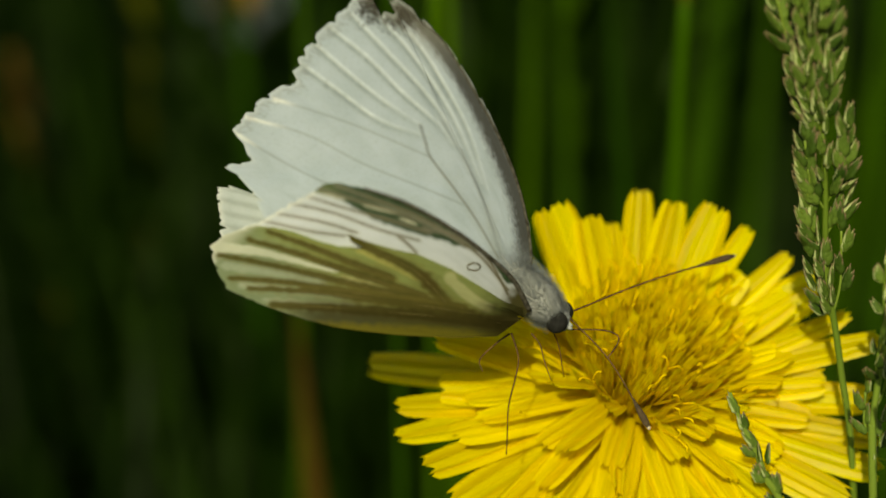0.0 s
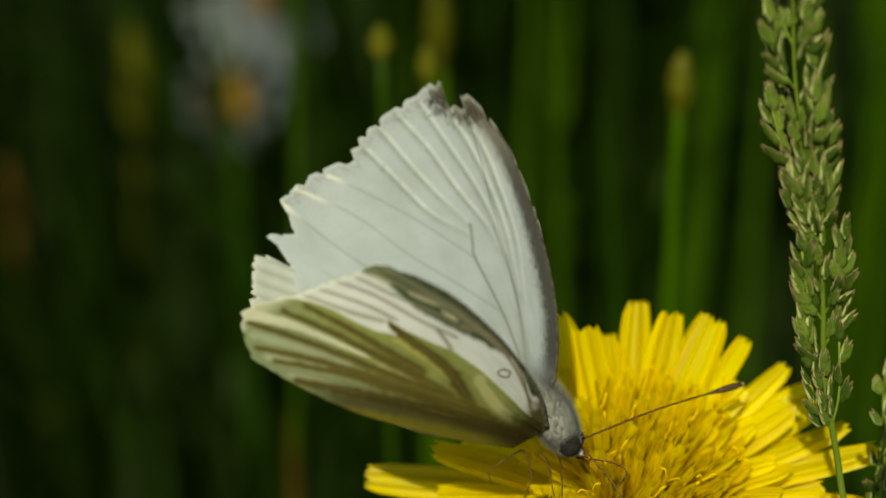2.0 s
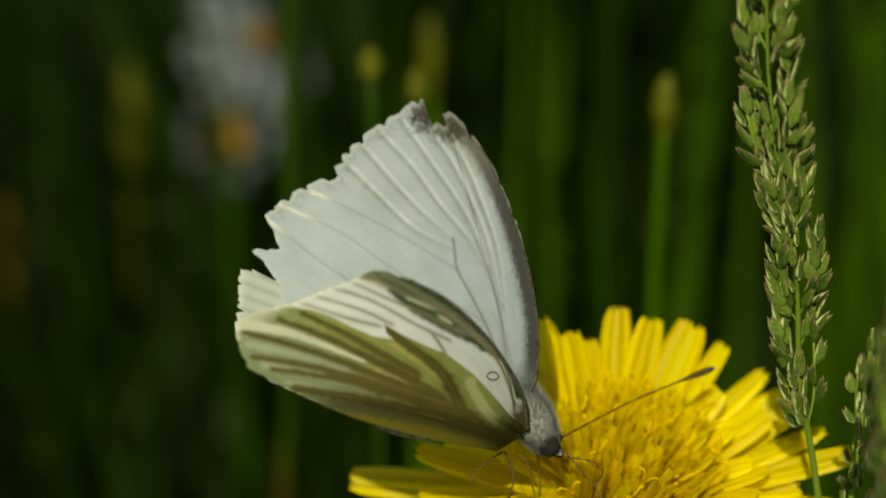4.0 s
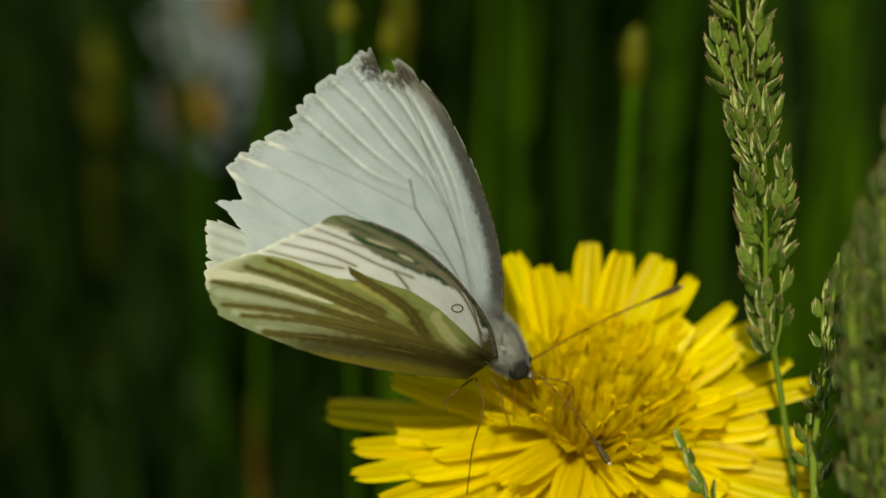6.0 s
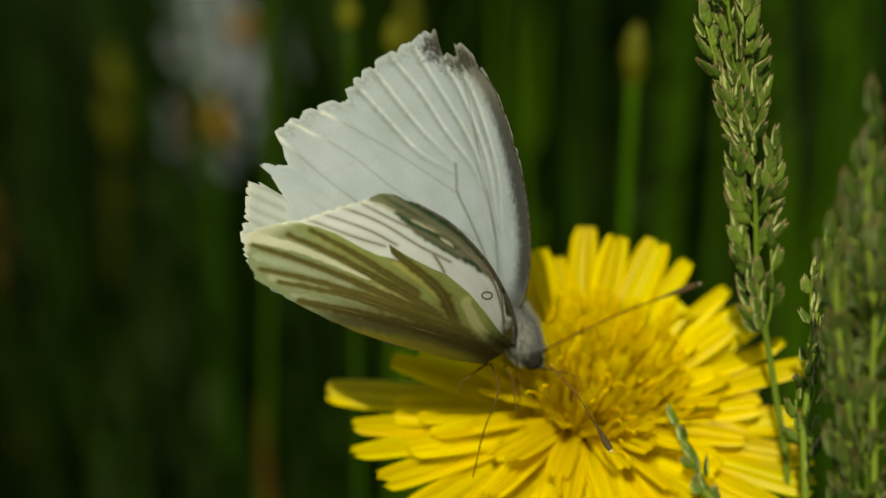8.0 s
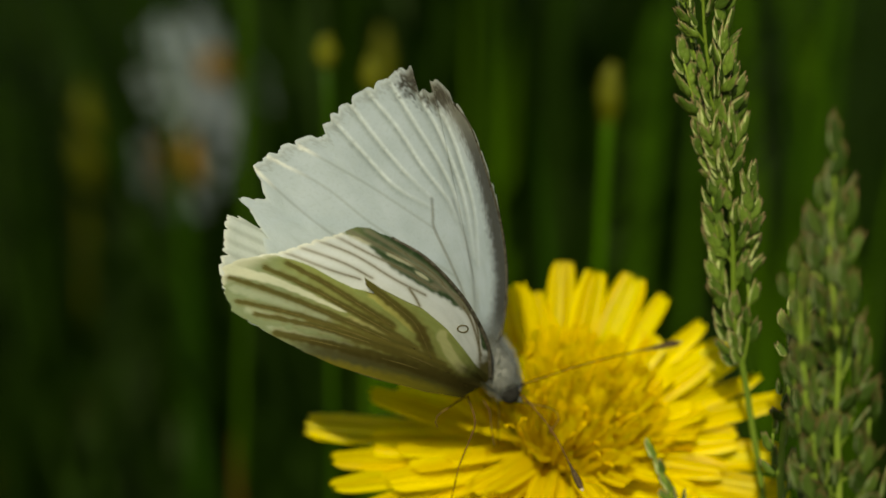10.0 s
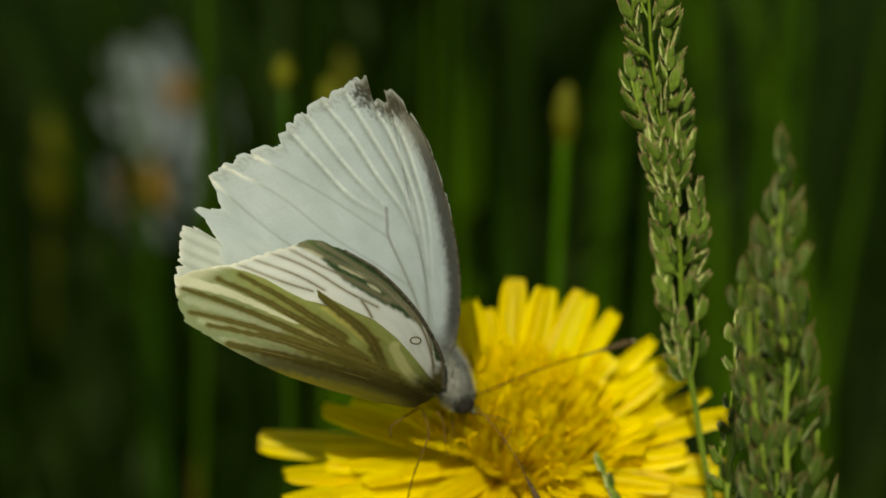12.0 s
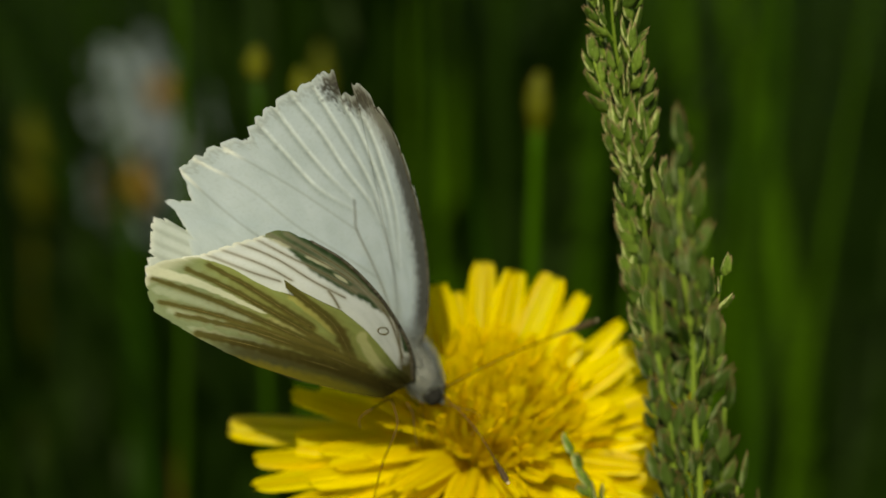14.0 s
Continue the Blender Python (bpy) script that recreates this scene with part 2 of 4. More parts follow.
# ---- the yellow flower ----
HEAD = pose(-0.0008, 0.0008, 0.2462, 25, 2, 0)


def petal_mesh(name, length, width, curl, cup, rng, material=None):
    """A strap-shaped ligule with grooves and a five-toothed end, lying along x."""
    bm = bmesh.new()
    uvl = bm.loops.layers.uv.verify()
    cols, rows = 11, 12
    grid = []
    teeth = [rng.uniform(0.4, 1.0) for _ in range(5)]
    twist = rng.uniform(-0.5, 0.5)
    for j in range(rows + 1):
        t = j / rows
        w = width * (0.42 + 0.58 * math.sin(math.pi * min(1, 0.12 + t * 0.62)) ** 0.8) * (1 - 0.10 * max(0, t - 0.85) / 0.15)
        row = []
        for i in range(cols):
            s = i / (cols - 1) * 2 - 1
            x = length * t
            if j == rows:
                k = (s + 1) / 2 * 5
                x -= length * 0.045 * (abs((k % 1) - 0.5) * 2) * teeth[min(int(k), 4)] + length * 0.012 * s ** 4
            y = s * w / 2
            z = curl * length * t * t + cup * (s * s) * w * (1 - 0.5 * t) + 0.085 * width * math.cos(s * math.pi * 3)
            a = twist * t * t
            row.append(bm.verts.new((x, y * math.cos(a) - 0.3 * z * math.sin(a), z + y * math.sin(a))))
        grid.append(row)
    for j in range(rows):
        for i in range(cols - 1):
            f = bm.faces.new((grid[j][i], grid[j][i + 1], grid[j + 1][i + 1], grid[j + 1][i]))
            for loop, (a, b) in zip(f.loops, ((i, j), (i + 1, j), (i + 1, j + 1), (i, j + 1))):
                loop[uvl].uv = (a / (cols - 1), b / rows)
    me = bpy.data.meshes.new(name)
    bm.to_mesh(me)
    bm.free()
    for p in me.polygons:
        p.use_smooth = True
    me.materials.append(material or PETAL)
    return me


def build_flower():
    rng = random.Random(21)
    flower = empty("dandelion", HEAD, "open yellow dandelion with many toothed ray petals", "flower")
    # the outermost ligules: azimuth, length, rise from the disc, width
    outer = [(142, 13.0, 34, 3.0), (123.5, 13.8, 44, 4.0), (113, 12.2, 45, 3.1), (101, 11.3, 45, 1.6), (88, 13.8, 45, 2.9), (76, 13.3, 45, 2.9), (61, 13.9, 44, 3.5), (48, 13.6, 38, 1.8), (38, 14.2, 27, 2.8), (26, 14.9, 20, 3.7),
             (12, 15.4, 19, 3.0), (3, 16.9, 19, 3.0), (-5, 15.9, 9, 2.8), (-14, 16.8, 3, 2.6), (-23, 17.3, 2, 2.8), (-33, 16.0, 2, 2.6), (158, 13.4, 28, 2.8), (175, 18.5, 0, 3.0), (178, 14.2, 20, 2.6),
             (-170, 16.4, 4, 2.8), (-162, 16.9, 4, 2.8), (-151, 15.9, 4, 3.1), (-141, 15.4, 3, 3.1)] + [(-130 + 10.5 * k, 15.2 + 0.8 * ((k * 7) % 3 - 1), 3, 2.8) for k in range(10)]
    for az, length, rise, width in outer:
        o = new("petal", petal_mesh("petal", length * MM, width * MM, rng.uniform(-0.05, 0.04), rng.uniform(-0.20, 0.28), rng))
        o.parent = flower
        o.matrix_basis = pose(0, 0, 0.3 * MM, 0, 0, az) @ pose(2.4 * MM, 0, 0, rng.uniform(-14, 14), -rise, 0)
    # rows of ligules: number, rise in front and behind, length, width, base radius, base height
    rows = [(17, 6, 45, 12.4, 3.0, 2.3, 0.6), (16, 13, 54, 10.6, 2.6, 2.2, 1.0), (18, 24, 62, 9.4, 2.0, 2.1, 1.3), (22, 42, 68, 8.6, 1.4, 2.0, 1.5)]
    for r, (count, low, high, length, width, radius, lift) in enumerate(rows):
        meshes = [petal_mesh("petal", length * MM * k, width * MM * rng.uniform(0.85, 1.12), rng.uniform(-0.10, 0.08) + 0.01 * r, rng.uniform(-0.12, 0.30) + 0.02 * r, rng) for k in (0.85, 0.93, 1.0, 1.06, 1.12)]
        for i in range(count):
            az = 360 / count * (i + rng.uniform(-0.35, 0.35) + 0.5 * (r % 2))
            rise = low + (high - low) * min(1.0, max(0.0, 0.35 + 0.75 * math.sin(radians(az)))) + rng.uniform(-6, 6)
            short = 1 - 0.40 * max(0.0, math.sin(radians(az)))
            o = new("petal", meshes[rng.randrange(5)])
            o.parent = flower
            o.matrix_basis = pose(0, 0, lift * MM, 0, 0, az) @ pose(radius * MM, 0, 0, rng.uniform(-20, 20), -rise, 0) @ Matrix.Diagonal((short, 1, short, 1))
    # narrow, half rolled inner ligules: a dense upright tuft that leans a little to one side
    count = 110
    tuft = pose(0.4 * MM, 0.2 * MM, 0, 0, 8, 0)
    inner = [[petal_mesh("petal", length * MM, width * MM * k, 0.05, 0.36, rng, YOUNG) for k in (0.85, 1.0, 1.15)] for length, width in ((6.2, 0.7), (6.8, 0.8), (7.2, 0.9), (7.6, 1.0))]
    for i in range(count):
        out = math.sqrt((i + 0.6) / count)
        az = i * 137.508 + rng.uniform(-25, 25)
        rise = 94 - 30 * out + rng.uniform(-9, 9)
        o = new("petal", inner[min(3, int(out * 4))][rng.randrange(3)])
        o.parent = flower
        o.matrix_basis = tuft @ pose(0, 0, (1.6 - 0.5 * out) * MM, 0, 0, az) @ pose(3.9 * out * MM, 0, 0, rng.uniform(-60, 60), -rise, 0)
    # the dense brush of thin, rolled young ligules between them
    verts, faces = [], []
    for i in range(460):
        out = ((i + 0.5) / 460) ** 0.55
        az, rise = radians(i * 137.508 + rng.uniform(-30, 30)), radians(95 - 32 * out + rng.uniform(-9, 9))
        d = Vector((math.cos(az) * math.cos(rise), math.sin(az) * math.cos(rise), math.sin(rise)))
        side = d.cross(Vector((rng.uniform(-1, 1), rng.uniform(-1, 1), 0.3))).normalized()
        lift = d.cross(side)
        foot = Vector((math.cos(az) * 4.0 * out, math.sin(az) * 4.0 * out, 1.4 - 0.5 * out))
        length, width = rng.uniform(5.4, 7.0) + 0.6 * out, rng.uniform(0.5, 0.9)
        bow = Vector((rng.uniform(-0.5, 0.9), rng.uniform(-0.6, 0.6), 0.2))
        start = len(verts)
        for j in range(7):
            t = j / 6
            c = foot + d * length * t + bow * t * t
            w = width * 0.5 * (0.7 + 0.3 * t) * (1 - t ** 6 * 0.8)
            verts.extend((c - side * w + lift * w * 0.8, c, c + side * w + lift * w * 0.8))
        for j in range(6):
            a = start + 3 * j
            faces.append((a, a + 1, a + 4, a + 3))
            faces.append((a + 1, a + 2, a + 5, a + 4))
    me = bpy.data.meshes.new("young_petals")
    me.from_pydata([tuple(tuft @ (v * MM)) for v in verts], [], faces)
    uvl = me.uv_layers.new(name="UVMap")
    for p in me.polygons:
        p.use_smooth = True
        for k in p.loop_indices:
            row, col = divmod(me.loops[k].vertex_index % 21, 3)
            uvl.data[k].uv = (col / 2, 0.3 + row / 9)
    me.materials.append(YOUNG)
    brush = new("young_petals", me)
    brush.parent = flower
    tagged(brush, "dense brush of thin young petals", kind="stuff")
    # styles with two curled stigma branches
    styles = []
    for k in range(4):
        bm = bmesh.new()
        h = rng.uniform(6.0, 7.6) * MM
        bend = rng.uniform(-1, 1) * MM
        line = smooth_line([(0, 0, 0), (0, bend * 0.4, h * 0.55), (0, bend, h)], 4)
        tube(bm, line, [0.085 * MM] * len(line), 5)
        for s in (-1, 1):
            c = smooth_line([(0, bend, h), (s * 0.25 * MM, bend, h + 0.7 * MM), (s * 0.6 * MM, bend + 0.1 * MM, h + 1.15 * MM), (s * 0.9 * MM, bend, h + 1.05 * MM)], 3)
            tube(bm, c, [0.07 * MM] * len(c), 5)
        ob = part("style", bm, STYLE if k % 2 else STIGMA, flower, "ochre style with a curled forked tip")
        styles.append(ob)
    for i in range(28):
        out = math.sqrt((i + 0.5) / 28)
        az = i * 137.5 + rng.uniform(-20, 20)
        rise = 92 - 46 * out
        m = tuft @ pose(0, 0, 1.3 * MM, 0, 0, az) @ pose(4.6 * out * MM, 0, 0, 0, 90 - rise + rng.uniform(-8, 8), 0) @ pose(0, 0, 0, 0, 0, rng.uniform(0, 180))
        ob = styles[i % 4]
        if i < 4:
            ob.matrix_basis = m
        else:
            again(ob, m, flower)
    # receptacle, green bracts and the hollow stem
    bm = bmesh.new()
    blob(bm, (0, 0, -3.0 * MM), (0, 0, 1), 9 * MM, 3.6 * MM, 0.6)
    part("receptacle", bm, STEM, flower, "pale green receptacle under the petals")
    bm = bmesh.new()
    tube(bm, [Vector((0, 0, -2.5 * MM)), Vector((0, 0.3 * MM, -5 * MM)), Vector((0, 1.1 * MM, -9 * MM))], [0.9 * MM, 1.1 * MM, 0.4 * MM], 5)
    bract = part("bract", bm, STEM, flower, "pointed green bract")
    bract.matrix_basis = pose(3.2 * MM, 0, 1 * MM, 0, 0, -90)
    for i in range(1, 16):
        again(bract, pose(0, 0, 0, 0, 0, i * 22.5) @ bract.matrix_basis, flower)
    inv = HEAD.inverted()
    line = smooth_line([inv @ Vector(p) for p in ((-0.0012, 0.003, 0.243), (-0.001, 0.009, 0.225), (0.001, 0.016, 0.16), (0.004, 0.018, 0.08), (0.004, 0.016, -0.01))], 6)
    bm = bmesh.new()
    tube(bm, line, [1.7 * MM + 0.7 * MM * i / len(line) for i in range(len(line))], 12)
    part("stem", bm, STEM, flower, "smooth green flower stem")


# ---- the butterfly ----
THORAX = Vector((-0.00946, -0.00900, 0.25829))
HINGE = Vector((0.878, -0.151, -0.454)).normalized()
SLANT = pose(0, 0, 0, 65.5)
FAR_CAMBER = (-1.422, -0.539, 0.208, -0.328, 0.227, 0.053)
NEAR_CAMBER = (-0.027, -0.763, 0.709, -0.533, 0.722, 0.43)
FAR_FORE_EDGE = [(0.34, 2.13), (0.12, 5.69), (-0.42, 7.64), (-1.22, 9.94), (-2.02, 11.83), (-2.99, 13.88), (-4.14, 15.72), (-5.48, 17.73), (-6.61, 18.99), (-7.94, 20.25),
                 (-9.07, 20.97), (-9.71, 21.14), (-9.37, 20.6), (-8.99, 20.16), (-9.26, 19.86), (-9.82, 20.11), (-10.2, 19.92), (-10.59, 20.4), (-10.7, 20.95), (-10.97, 21.5),
                 (-11.54, 21.39), (-12.11, 20.87), (-12.88, 20.13), (-13.66, 19.39), (-14.44, 18.71), (-15.22, 17.78), (-15.81, 17.02), (-15.61, 16.53), (-16.2, 16.26),
                 (-15.8, 15.51), (-16.39, 15.51), (-16.99, 15.24), (-17.58, 14.86), (-18.38, 14.36), (-19.19, 13.78), (-19.79, 13.01), (-20.4, 12.31), (-19.56, 11.16),
                 (-19.14, 10.12), (-21.27, 9.9), (-20.35, 9.37), (-19.73, 8.84), (-19.03, 8.0), (-18.08, 5.91), (-13.06, 3.01), (-5.34, 1.81)]
FAR_HIND_EDGE = [(-5.33, 8.0), (-13.01, 9.6), (-17.2, 9.2), (-18.6, 8.5), (-19.09, 7.93), (-19.99, 8.14), (-20.61, 8.52), (-21.64, 8.43), (-21.53, 7.47), (-21.33, 6.11), (-21.49, 4.95), (-20.85, 3.01),
                 (-18.49, 1.07), (-13.08, -0.48), (-5.34, -0.95)]
NEAR_FORE_EDGE = [(0.13, -0.13), (-0.22, 0.81), (-1.26, 2.14), (-2.26, 3.2), (-3.8, 4.35), (-5.31, 5.47), (-7.16, 6.57), (-8.99, 7.48), (-10.81, 8.02), (-12.65, 8.46),
                  (-13.59, 8.4), (-14.76, 7.69), (-15.93, 7.22), (-17.33, 6.42), (-18.33, 5.87), (-19.34, 5.61), (-20.37, 5.12), (-18.22, 3.03), (-12.88, 1.14),
                  (-5.33, -0.48)]
NEAR_HIND_EDGE = [(-0.41, 0.01), (-1.62, 0.44), (-3.4, 1.57), (-5.32, 2.75), (-7.58, 3.78), (-9.07, 4.09), (-10.92, 4.61), (-12.25, 5.17), (-11.97, 4.61),
                  (-11.31, 4.24), (-12.8, 4.31), (-14.3, 4.73), (-15.81, 5.29), (-16.97, 5.56), (-18.54, 5.75), (-19.75, 5.38), (-20.57, 5.12), (-21.75, 4.4),
                  (-21.59, 3.59), (-21.23, 2.64), (-20.63, 1.49), (-19.43, 0.93), (-17.48, 0.18), (-15.19, -0.58), (-12.92, -1.15), (-9.16, -1.66), (-5.34, -1.98),
                  (-2.19, -1.96)]


def camber(k, u, v):
    return k[0] + k[1] * u + k[2] * v + (k[3] * u * u + k[4] * u * v + k[5] * v * v) / 20


def inside(outline, x, y):
    hit = False
    for (a, b), (c, d) in zip(outline, outline[1:] + outline[:1]):
        if (b > y) != (d > y) and x < a + (c - a) * (y - b) / (d - b):
            hit = not hit
    return hit


class Wing:
    """A membrane that fans out from its root to a worn edge; u runs round the fan, v from the root out."""

    def __init__(self, root, edge, bend, lift=0.0, folds=0, fold_depth=0.0, cols=260, rings=26, frayed=0.12, seed=0):
        self.root, self.bend, self.lift, self.folds, self.fold_depth = root, bend, lift, folds, fold_depth
        # the way along the edge, by length
        self.edge = edge
        steps = [math.hypot(b[0] - a[0], b[1] - a[1]) for a, b in zip(edge, edge[1:])]
        self.marks = [0.0]
        for s in steps:
            self.marks.append(self.marks[-1] + s)
        self.cols, self.rings, self.frayed, self.seed = cols, rings, frayed, seed

    def rim(self, u):
        d = u * self.marks[-1]
        i = 0
        while i < len(self.marks) - 2 and self.marks[i + 1] < d:
            i += 1
        t = (d - self.marks[i]) / (self.marks[i + 1] - self.marks[i])
        a, b = self.edge[i], self.edge[i + 1]
        return a[0] + (b[0] - a[0]) * t, a[1] + (b[1] - a[1]) * t

    def at(self, u, v, above=0.0):
        x, y = self.rim(min(max(u, 0), 1))
        far = math.hypot(x - self.root[0], y - self.root[1])
        if v > 0.9 and far > 12:
            k = 1 - self.frayed / far * 4 * max(0, noise.noise(Vector((u * 60, self.seed, 0))) + 0.6 * noise.noise(Vector((u * 170, self.seed, 5)))) * (v - 0.9) / 0.1
            x, y = self.root[0] + (x - self.root[0]) * k, self.root[1] + (y - self.root[1]) * k
        p, q = self.root[0] + (x - self.root[0]) * v, self.root[1] + (y - self.root[1]) * v
        z = camber(self.bend, p, q) + self.lift * min(1, v * 6) + above
        if self.folds:
            turn_a = math.atan2(q - self.root[1], p - self.root[0])
            turn_a += 0.05 * noise.noise(Vector((turn_a * 9, self.seed, 2)))
            crest = (1 - abs(math.sin(turn_a * self.folds)) * 2) * (0.65 + 0.8 * noise.noise(Vector((turn_a * 14, self.seed, 8))))
            outer = min(1.0, max(0.0, (math.hypot(p - self.root[0], q - self.root[1]) - 10.0) / 9.0))
            z += self.fold_depth * crest * outer
        return SLANT @ Vector((p * MM, q * MM, z * MM))

    def on(self, p, q, above=0.0):
        """A point of the membrane by its place in mm."""
        return SLANT @ Vector((p * MM, q * MM, (camber(self.bend, p, q) + self.lift + above) * MM))

    def rib(self, line, radius, above=0.0, taper=0.5):
        """A raised vein through places in mm, from the edge inwards."""
        way = smooth_line([self.on(p, q, above) for p, q in line], 6)[2:]
        n = len(way)
        return tube(bmesh.new(), way, [radius * MM * (1 - taper + taper * i / n) for i in range(n)], 6)

    def flat(self, u, v):
        x, y = self.rim(u)
        return self.root[0] + (x - self.root[0]) * v, self.root[1] + (y - self.root[1]) * v

    def colour(self, ob, colours):
        """Lays the colours of the scales on the vertices of the wing's mesh, which still hold its grid."""
        u, v = np.meshgrid(np.linspace(0, 1, self.cols + 1), 0.02 + 0.98 * np.linspace(0, 1, self.rings + 1))
        flat = np.array([self.flat(a, b) for a, b in zip(u.ravel(), v.ravel())])
        rgb = colours(flat[:, 0], flat[:, 1], v.ravel())
        layer = ob.data.color_attributes.new("scales", "FLOAT_COLOR", "POINT")
        layer.data.foreach_set("color", np.column_stack((rgb, np.ones(len(rgb)))).ravel())
        return ob

    def mesh(self, cover=None, margin=(0.0, 0.5)):
        """cover: the outline of a wing that overlaps this one; only a narrow rim of this one runs on under it."""
        bm = bmesh.new()
        uvl = bm.loops.layers.uv.verify()
        grid = [[bm.verts.new(self.at(i / self.cols, 0.02 + 0.98 * j / self.rings)) for i in range(self.cols + 1)] for j in range(self.rings + 1)]
        for j in range(self.rings):
            for i in range(self.cols):
                if cover:
                    p, q = self.flat((i + 0.5) / self.cols, 0.02 + 0.98 * (j + 0.5) / self.rings)
                    if inside(cover, p, q) and inside(cover, p + margin[0], q + margin[1]):
                        continue
                f = bm.faces.new((grid[j][i], grid[j][i + 1], grid[j + 1][i + 1], grid[j + 1][i]))
                for loop, (a, b) in zip(f.loops, ((i, j), (i + 1, j), (i + 1, j + 1), (i, j + 1))):
                    loop[uvl].uv = (a / self.cols, 0.02 + 0.98 * b / self.rings)
        return bm

    def vein(self, stops, radius, above=0.0, steps=8):
        line = smooth_line([self.at(u, v, above) for u, v in stops], steps)
        bm = bmesh.new()
        n = len(line)
        return tube(bm, line, [radius * MM * (1 - 0.55 * i / n) for i in range(n)], 6)


# veins of the wings, in mm, from the edge inwards
FAR_VEINS = [((-9.3, 19.7), (-7.5, 17.9), (-5.7, 15.1), (-4.1, 12.1), (-2.9, 8.3)), ((-10.6, 20.2), (-8.3, 17.7), (-6.4, 15.1), (-4.9, 12.5), (-3.3, 8.7)),
             ((-12.1, 20.0), (-9.8, 17.6), (-7.5, 15.2), (-5.6, 12.7), (-4.1, 9.5)), ((-13.5, 19.1), (-11.0, 17.1), (-8.7, 14.8), (-6.4, 12.8), (-5.2, 11.3)),
             ((-14.6, 18.1), (-12.1, 15.9), (-9.8, 14.1), (-7.5, 12.6)), ((-15.6, 16.8), (-12.9, 14.8), (-10.2, 12.9), (-7.3, 11.9)),
             ((-17.6, 14.4), (-14.4, 13.4), (-11.3, 12.3), (-6.8, 10.4)), ((-19.6, 13.2), (-15.2, 11.9), (-11.3, 9.9), (-7.5, 8.4), (-4.6, 7.2)), ((-20.4, 12.2), (-16.7, 10.0), (-13.6, 8.5), (-10.5, 7.7))]
FAR_CELL = [((-7.5, 12.6), (-7.1, 11.3), (-6.8, 10.4), (-5.2, 8.3), (-3.7, 6.2), (-2.1, 3.5)), ((-6.0, 12.8), (-4.1, 9.5), (-2.5, 5.6), (-1.9, 3.5)), ((-4.7, 11.0), (-3.2, 7.6), (-2.2, 4.3))]
FAR_COSTA = ((-9.8, 21.0), (-7.6, 19.5), (-6.0, 17.7), (-4.1, 14.8), (-2.2, 11.1), (-0.6, 7.2), (0.3, 2.1))
NEAR_VEINS = [((-16.1, 7.2), (-13.1, 6.5), (-10.1, 5.4), (-7.5, 4.7)), ((-16.9, 6.5), (-13.8, 5.9), (-11.6, 5.2)), ((-17.8, 6.0), (-14.6, 5.3), (-12.4, 5.0)),
              ((-15.1, 7.7), (-12.3, 6.8), (-9.3, 6.0), (-6.8, 5.2)), ((-14.1, 8.1), (-11.2, 7.2), (-8.6, 6.4), (-6.2, 5.5)), ((-8.8, 4.9), (-8.3, 4.5), (-7.7, 3.9)),
              ((-5.7, 5.2), (-3.5, 3.7), (-1.5, 1.3)), ((-7.2, 5.5), (-4.6, 4.8), (-2.8, 3.3), (-1.5, 1.0)), ((-12.9, 8.3), (-9.9, 7.2), (-7.2, 6.1), (-4.2, 4.3))]
NEAR_SHADE = ((-15.2, 8.0), (-12.6, 7.3), (-10.1, 6.3), (-7.6, 5.5), (-5.6, 5.0), (-4.4, 4.5), (-3.0, 3.75), (-1.6, 1.7))
HIND_VEINS = [((-17.6, 5.3), (-14.7, 4.3), (-11.7, 3.1), (-9.4, 2.2)), ((-19.0, 4.8), (-15.8, 3.9), (-13.2, 3.0), (-10.2, 2.0), (-7.2, 0.9)), ((-12.3, 5.0), (-10.2, 3.9), (-8.0, 2.8), (-6.6, 1.5), (-5.8, 0.5)),
              ((-21.3, 3.8), (-17.0, 3.0), (-13.2, 2.1), (-9.5, 1.2), (-4.6, 0.1)), ((-20.3, 2.2), (-16.3, 1.9), (-11.7, 1.2), (-7.2, 0.3), (-3.9, -0.3)),
              ((-19.0, 1.5), (-14.7, 1.3), (-10.9, 0.8), (-6.5, 0.1)), ((-17.4, 0.4), (-13.2, 0.2), (-7.6, -0.3), (-2.0, -1.0))]


def to_line(p, q, line):
    """For places in mm: the distance to a smooth line, the way along it (0 to 1), and the side."""
    way = [(v.x, v.y) for v in smooth_line([(a, b, 0) for a, b in line], 5)]
    best, share, side = np.full(p.shape, 1e9), np.zeros(p.shape), np.zeros(p.shape)
    for i, ((a, b), (c, d)) in enumerate(zip(way, way[1:])):
        ux, uy = c - a, d - b
        t = np.clip(((p - a) * ux + (q - b) * uy) / (ux * ux + uy * uy), 0, 1)
        far = np.hypot(p - a - t * ux, q - b - t * uy)
        closer = far < best
        best = np.where(closer, far, best)
        share = np.where(closer, (i + t) / (len(way) - 1), share)
        side = np.where(closer, np.sign((p - a) * uy - (q - b) * ux), side)
    return best, share, side


def step(x, a, b):
    t = np.clip((x - a) / (b - a), 0, 1)
    return t * t * (3 - 2 * t)


def lay(col, tint, amount):
    return col + (np.array(tint) - col) * np.clip(amount, 0, 1)[:, None]


def wobble(p, q, scale, seed):
    return np.array([noise.noise(Vector((a * scale, b * scale, seed))) for a, b in zip(p, q)])


